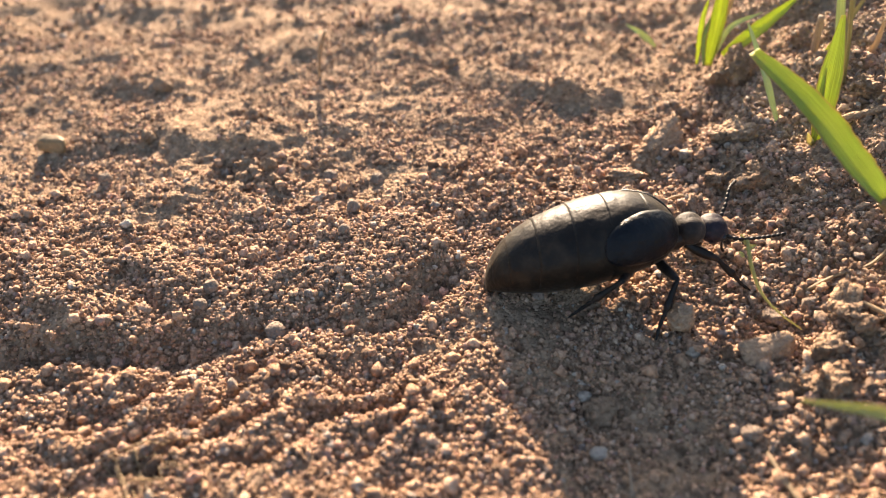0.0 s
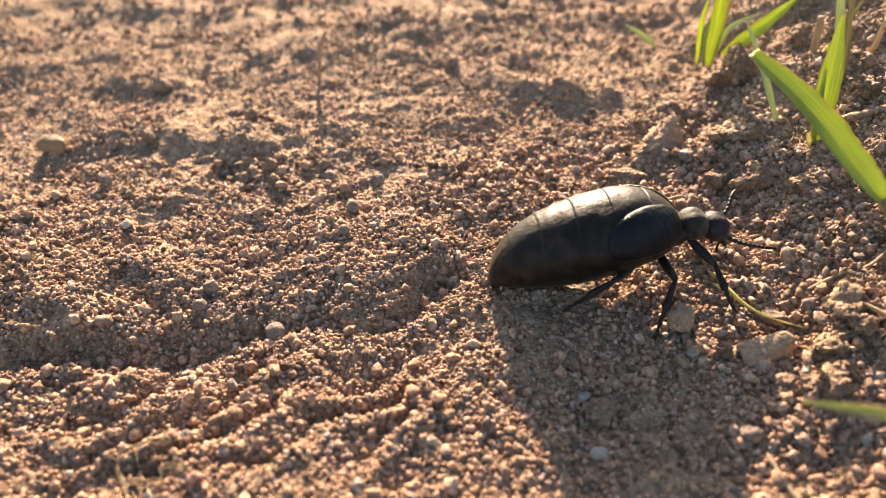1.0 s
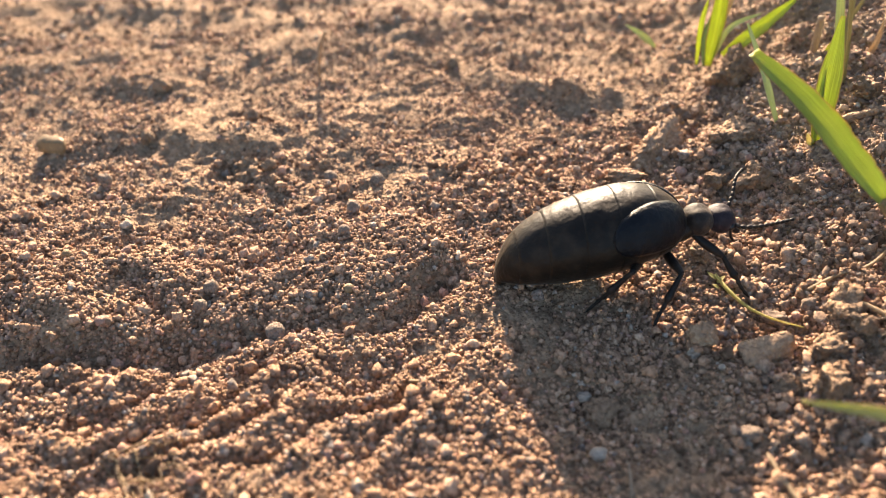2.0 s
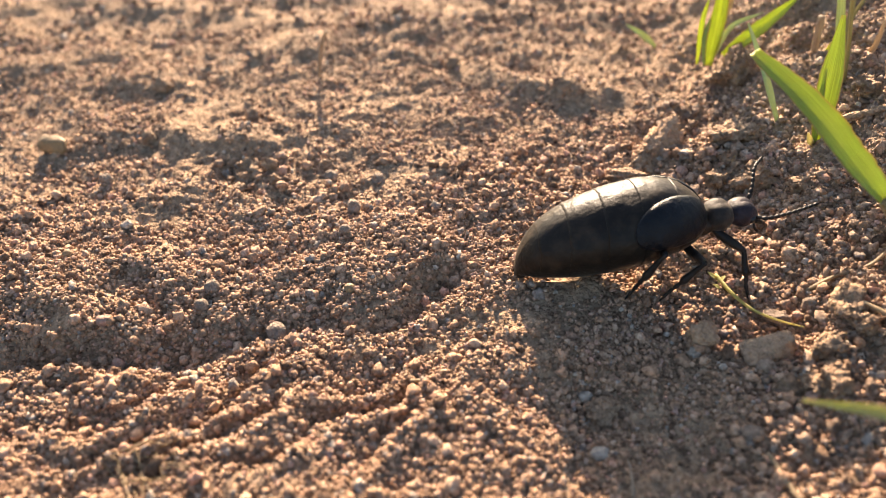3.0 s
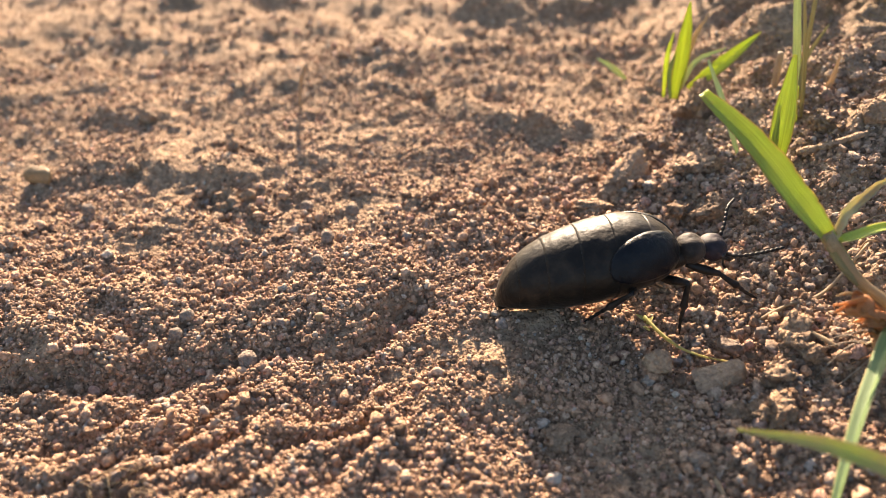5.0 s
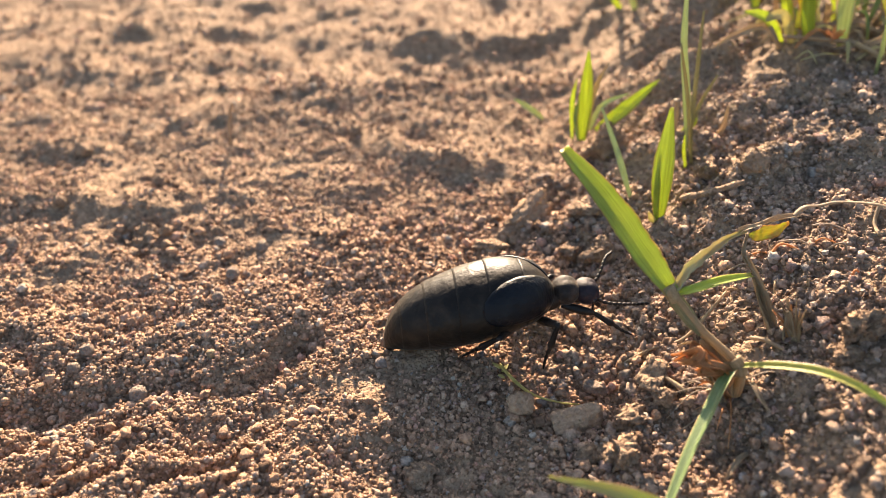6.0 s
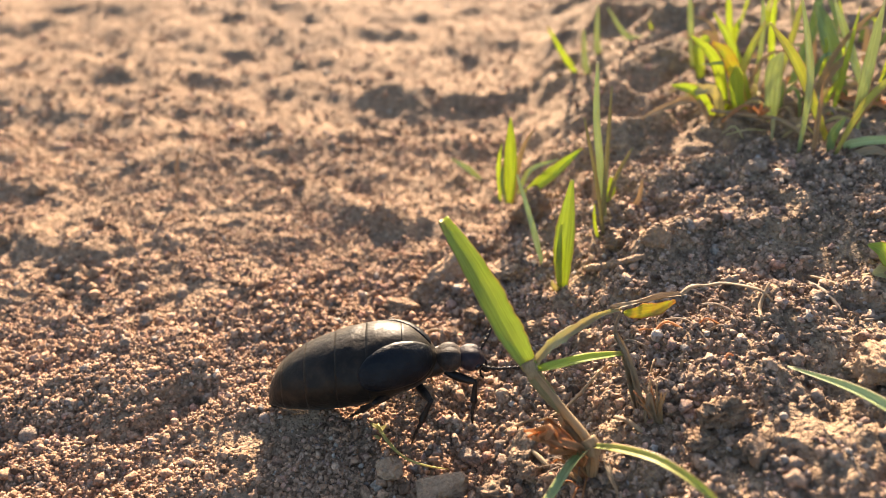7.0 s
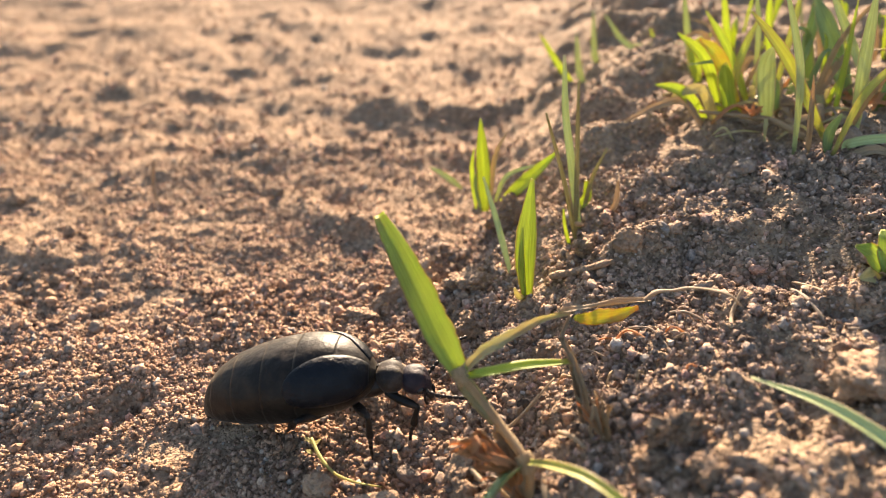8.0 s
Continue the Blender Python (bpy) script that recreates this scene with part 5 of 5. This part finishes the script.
def lump_mesh(size, power=0.85, dent=0.0, seed=1):
    """A rounded, slightly boxy shield."""
    bm = bmesh.new()
    bmesh.ops.create_uvsphere(bm, u_segments=28, v_segments=18, radius=1.0)
    for v in bm.verts:
        p = [math.copysign(abs(c) ** power, c) for c in v.co]
        p[2] -= dent * math.exp(-(p[1] / 0.25) ** 2) * max(p[2], 0)
        k = 1 + 0.02 * noise.noise(Vector(p) * 3 + Vector((seed, 0, 0)))
        v.co = Vector([c * k * s / 2000 for c, s in zip(p, size)])
    for f in bm.faces:
        f.smooth = True
    return bm


def head_mesh():
    """A bean-shaped head: broad temples behind, narrowing to the mouth, with a shallow groove down the forehead."""
    bm = bmesh.new()
    bmesh.ops.create_uvsphere(bm, u_segments=32, v_segments=22, radius=1.0)
    for v in bm.verts:
        x, y, z = v.co
        slim = 1.0 - 0.38 * max(x, 0) ** 1.3
        z = z * slim - 0.22 * max(x, 0) ** 2
        z -= 0.07 * math.exp(-(y / 0.2) ** 2) * max(z, 0)
        k = 1 + 0.025 * noise.noise(v.co * 3.5)
        v.co = Vector((x * 2.15 * k, y * slim * 2.0 * k, z * 1.75 * k)) / 1000
    for f in bm.faces:
        f.smooth = True
    return bm


def antenna_mesh(points):
    line = spline([np.array(p) / 1000 for p in points], 12)
    length = np.concatenate([[0], np.cumsum(np.linalg.norm(np.diff(line, axis=0), axis=1))])
    verts, faces, beads = [], [], 11
    n, sides = beads * 8, 8
    prev = None
    for i in range(n + 1):
        s = i / n
        c = np.array([np.interp(s * length[-1], length, line[:, k]) for k in range(3)])
        d = np.array([np.interp(min(1, s + 0.02) * length[-1], length, line[:, k]) for k in range(3)]) - np.array([np.interp(max(0, s - 0.02) * length[-1], length, line[:, k]) for k in range(3)])
        d = unit(d)
        side = unit(np.cross(d, (0.1, 0.2, 1)))
        up = np.cross(side, d)
        r = (0.00013 + 0.00016 * abs(math.sin(math.pi * s * beads)) ** 0.6) * (1.0 - 0.25 * s)
        for k in range(sides):
            a = 2 * math.pi * k / sides
            verts.append(c + r * (math.cos(a) * side + math.sin(a) * up))
    for i in range(n):
        for k in range(sides):
            faces.append((i * sides + k, i * sides + (k + 1) % sides, (i + 1) * sides + (k + 1) % sides, (i + 1) * sides + k))
    faces += [tuple(range(sides - 1, -1, -1)), tuple(n * sides + k for k in range(sides))]
    return mesh_of("antenna", verts, faces)


# legs: hip in the beetle's space (mm), length of thigh and of shin with foot
LEGS = {
    "front_right": ((24.8, -1.3, 5.0), 3.9, 6.2), "front_left": ((24.8, 1.3, 4.8), 3.4, 6.6),
    "middle_right": ((20.5, -2.2, 4.4), 4.6, 7.4), "middle_left": ((20.5, 2.2, 4.4), 4.8, 7.6),
    "hind_right": ((17.8, -2.6, 3.8), 5.4, 8.0), "hind_left": ((17.8, 2.6, 3.8), 5.4, 8.0),
}


def thigh_mesh(l):
    return tube_mesh([mm(-0.5, 0, 0), mm(0.3 * l, 0, 0.1), mm(0.7 * l, 0, 0.05), mm(l, 0, 0)], mm(0.42, 0.56, 0.60, 0.50, 0.34), 10, 5)


def shin_mesh(l):
    """Shin, widening to its spurs, and the jointed foot with two claws, in one piece."""
    a = 0.52 * l
    return tube_mesh([mm(-0.1, 0, 0), mm(0.5 * a, 0, 0.05), mm(a, 0, 0), mm(a + 0.16 * l, 0, 0.1), mm(a + 0.32 * l, 0, 0.05), mm(l, 0, -0.1)],
                     mm(0.28, 0.33, 0.37, 0.42, 0.54, 0.22, 0.32, 0.19, 0.28, 0.17, 0.24, 0.15, 0.10), 8, 6)


def build_beetle():
    b = tagged(new("oil_beetle"), "black oil beetle with a swollen abdomen and short wing covers", "beetle")
    cuts = [0.0, 2.7, 6.2, 10.5, 14.8, 19.6, 24.2]
    for k in range(6):
        part("abdomen_segment", segment_mesh(cuts[k] if k else 0.02, min(cuts[k + 1] + 0.3, 24.2), 0.022 if k else 0.0, -0.012), SHELL, b)
    core = [(0.962 * x, 0.0, body_at(x)[0]) for x in (0.6, 4, 9, 14, 19, 24)]
    part("abdomen_membrane", tube_mesh([mm(*p) for p in core], mm(0.3, 2.4, 3.8, 4.4, 3.8, 0.9), 20, 6), SKIN, b, "brownish soft skin between the rings")
    part("tail_plate", lump_mesh((1.6, 2.6, 1.3), 0.8), SHELL, b, m=pose(0.0009, 0, 0.0009, 0, -25, 0))
    part("wing_cover", elytron_mesh(1), ELYTRA, b, "wrinkled blue-black wing cover")
    part("wing_cover", elytron_mesh(-1), ELYTRA, b, "wrinkled blue-black wing cover")
    part("pronotum", lump_mesh((3.9, 4.3, 3.9), 1.0, 0.10, 2), ARMOUR, b, m=pose(0.0250, 0, 0.0066, 0, 10, 0))
    part("breastplate", lump_mesh((6.6, 4.2, 3.0), 0.9, 0, 3), LIMB, b, m=pose(0.0219, 0, 0.0056, 0, -8, 0))
    part("neck", tube_mesh([mm(26.2, 0, 6.4), mm(27.0, 0, 6.3), mm(27.8, 0, 6.2)], mm(1.1, 0.9, 1.1), 12, 4), LIMB, b)
    head = part("head", head_mesh(), HEAD_SHELL, b, m=pose(0.0281, 0, 0.0062, 0, 30, 0))
    for s in (-1, 1):
        part("eye", lump_mesh((0.9, 0.7, 1.1), 1.0), EYE_MAT, head, m=pose(0.0006, s * 0.00165, 0.0001))
        part("mandible", tube_mesh([mm(1.7, s * 0.8, -0.5), mm(2.5, s * 0.8, -0.7), mm(2.9, s * 0.25, -0.9)], mm(0.35, 0.32, 0.1), 8, 4), LIMB, head)
        part("palp", tube_mesh([mm(1.7, s * 0.6, -0.8), mm(2.1, s * 0.9, -1.6), mm(2.7, s * 0.9, -2.0)], mm(0.14, 0.16, 0.2), 7, 4), LIMB, head)
    part("antenna", antenna_mesh([(1.1, -1.3, 0.3), (2.4, -2.0, 0.9), (5.0, -1.9, 2.0), (8.2, -1.2, 3.2)]), LIMB, head, "beaded black antenna")
    part("antenna", antenna_mesh([(1.1, 1.3, 0.3), (1.8, 3.0, 1.9), (2.5, 5.2, 3.2), (4.4, 7.4, 3.6)]), LIMB, head, "beaded black antenna")
    limbs = {}
    for name, (hip, a, c) in LEGS.items():
        leg = part("leg", thigh_mesh(a), LIMB, b)
        limbs[name] = (leg, part("shin", shin_mesh(c), LIMB, leg))
    return b, head, limbs


BEETLE, BEETLE_HEAD, LEG_PARTS = build_beetle()


# ---- what moves ----
# the beetle's tail on the ground: seconds, x, y, heading in degrees, nose-up in degrees, head's dip
BEETLE_ROWS = [
    (0.0, 0.0019, 0.0668, 6.2, 0.0, 28), (0.5, 0.0023, 0.0672, 5.2, -0.8, 42), (1.0, 0.0024, 0.0675, 6.0, 0.2, 46), (1.5, 0.0026, 0.0677, 6.5, 0.5, 24),
    (2.0, 0.0032, 0.0681, 6.4, 0.3, 24), (2.5, 0.0042, 0.0686, 6.0, 0.0, 20), (3.0, 0.0056, 0.0689, 5.8, 0.0, 14), (3.5, 0.0066, 0.0688, 5.5, -0.2, 12),
    (4.0, 0.0071, 0.0689, 5.3, -0.2, 18), (4.75, 0.0076, 0.0689, 5.6, 0.0, 22), (5.5, 0.0082, 0.0688, 6.2, 0.0, 26), (6.0, 0.0086, 0.0687, 7.8, 0.2, 38),
    (6.5, 0.0088, 0.0683, 8.0, 0.0, 28), (7.0, 0.0086, 0.0681, 8.2, 0.0, 28), (7.5, 0.0087, 0.0682, 5.0, 1.0, 40), (8.0, 0.0091, 0.0682, 2.5, 1.5, 34),
]
# where the right-hand feet stand: seconds, then x, y of the front, middle and hind foot
FEET_RIGHT = [
    (0.0, (0.0353, 0.0657), (0.0214, 0.0585), (0.0118, 0.0620)), (0.5, (0.0318, 0.0631), (0.0219, 0.0590), (0.0110, 0.0632)), (1.0, (0.0323, 0.0612), (0.0214, 0.0586), (0.0112, 0.0630)),
    (1.5, (0.0319, 0.0652), (0.0210, 0.0591), (0.0115, 0.0630)), (2.2, (0.0360, 0.0640), (0.0218, 0.0610), (0.0150, 0.0632)), (3.0, (0.0341, 0.0651), (0.0230, 0.0645), (0.0187, 0.0641)),
    (3.5, (0.0340, 0.0661), (0.0315, 0.0645), (0.0187, 0.0641)), (4.0, (0.0330, 0.0622), (0.0312, 0.0621), (0.0187, 0.0641)), (4.7, (0.0400, 0.0670), (0.0308, 0.0635), (0.0189, 0.0650)),
    (5.5, (0.0445, 0.0699), (0.0304, 0.0651), (0.0192, 0.0662)), (6.0, (0.0427, 0.0687), (0.0300, 0.0650), (0.0194, 0.0668)), (6.5, (0.0384, 0.0681), (0.0299, 0.0654), (0.0178, 0.0655)),
    (7.0, (0.0366, 0.0670), (0.0287, 0.0636), (0.0200, 0.0666)), (7.5, (0.0361, 0.0663), (0.0314, 0.0648), (0.0203, 0.0668)), (8.0, (0.0359, 0.0665), (0.0318, 0.0636), (0.0203, 0.0662)),
]


def between(rows, t, k):
    return float(np.interp(t, [r[0] for r in rows], [r[k] for r in rows]))


def beetle_pose(t):
    x, y, turn, nose = (between(BEETLE_ROWS, t, k) for k in (1, 2, 3, 4))
    return pose(x, y, 0.0002 + max(0.0, ground_z(x, y)), 0, -nose, turn)


def bone(a, b, side):
    """A pose at a whose x axis points to b."""
    x = (b - a).normalized()
    y = (side - x * side.dot(x)).normalized()
    m = Matrix((x, y, x.cross(y))).transposed().to_4x4()
    m.translation = a
    return m


def leg_poses(t, name):
    """Thigh in the beetle's space and shin in the thigh's, so that the foot stands on its spot."""
    (hip, a, c), root = LEGS[name], beetle_pose(t)
    hip, a, c = Vector(hip) / 1000, a / 1000, c / 1000
    which = ("front", "middle", "hind").index(name.split("_")[0])
    if name.endswith("right"):
        fx = float(np.interp(t, [r[0] for r in FEET_RIGHT], [r[1 + which][0] for r in FEET_RIGHT]))
        fy = float(np.interp(t, [r[0] for r in FEET_RIGHT], [r[1 + which][1] for r in FEET_RIGHT]))
    else:
        spot = root @ (hip + Vector(((0.0050, 0.0010, -0.0060)[which] + 0.0014 * math.sin(3.0 * t + 2.1 * which), (0.0050, 0.0062, 0.0058)[which], 0)))
        fx, fy = spot.x, spot.y
    foot = root.inverted() @ Vector((fx, fy, ground_z(fx, fy) + 0.0003))
    way = foot - hip
    d = min(way.length, 0.985 * (a + c))
    d = max(d, 1.05 * abs(a - c))
    way.normalize()
    out = Vector(((0.9, 0.5, -0.3)[which], (-1 if name.endswith("right") else 1) * (0.3, 0.7, 0.7)[which], (0.2, 0.6, 0.5)[which] - (0.0 if name.endswith("right") else 1.0)))
    pole = (out - way * out.dot(way)).normalized()
    along = (a * a - c * c + d * d) / (2 * d)
    knee = hip + way * along + pole * math.sqrt(max(a * a - along * along, 0))
    side = way.cross(pole)
    thigh = bone(hip, knee, side)
    return thigh, thigh.inverted() @ bone(knee, hip + way * d, side)


def motions():
    times = [0.0, 0.25, 0.5, 0.75, 1.0, 1.25, 1.5, 1.8, 2.2, 2.6, 3.0, 3.25, 3.5, 3.75, 4.0, 4.35, 4.7, 5.1, 5.5, 5.75, 6.0, 6.25, 6.5, 6.75, 7.0, 7.25, 7.5, 7.75, 8.0]
    walk(BEETLE, [(r[0], beetle_pose(r[0])) for r in BEETLE_ROWS])
    walk(BEETLE_HEAD, [(r[0], pose(0.0281, 0, 0.0062 - 0.00003 * (r[5] - 28), 0, r[5], 0)) for r in BEETLE_ROWS])
    for name, (leg, shin) in LEG_PARTS.items():
        rows = [(t, *leg_poses(t, name)) for t in times]
        walk(leg, [(t, m) for t, m, _ in rows])
        walk(shin, [(t, m) for t, _, m in rows])
    z = ground_z(0.0246, 0.0606)
    up, over = pose(0.0246, 0.0606, z + 0.0016, 0, 0, 20), pose(0.0264, 0.0582, z + 0.0015, 25, 62, 5)
    walk(CLOD_MOVING, [(0.0, up), (1.05, up), (1.45, over), (8.0, over)])
    z = ground_z(0.0388, 0.0596) + 0.0006
    walk(SPRIG_MOVING, [(0.0, pose(0.0382, 0.0592, z + 0.0003, 28, 12, -12)), (0.5, pose(0.0388, 0.0596, z, 2, 2, -4)), (1.0, pose(0.0388, 0.0596, z, 0, 0, 0)),
                        (4.0, pose(0.0386, 0.0594, z, 0, 0, 2)), (5.5, pose(0.0345, 0.0585, z - 0.0001, 0, 0, 13)), (7.0, pose(0.0340, 0.0590, z + 0.0002, 0, 0, 17)), (8.0, pose(0.0339, 0.0591, z + 0.0002, 0, 0, 18))])


motions()
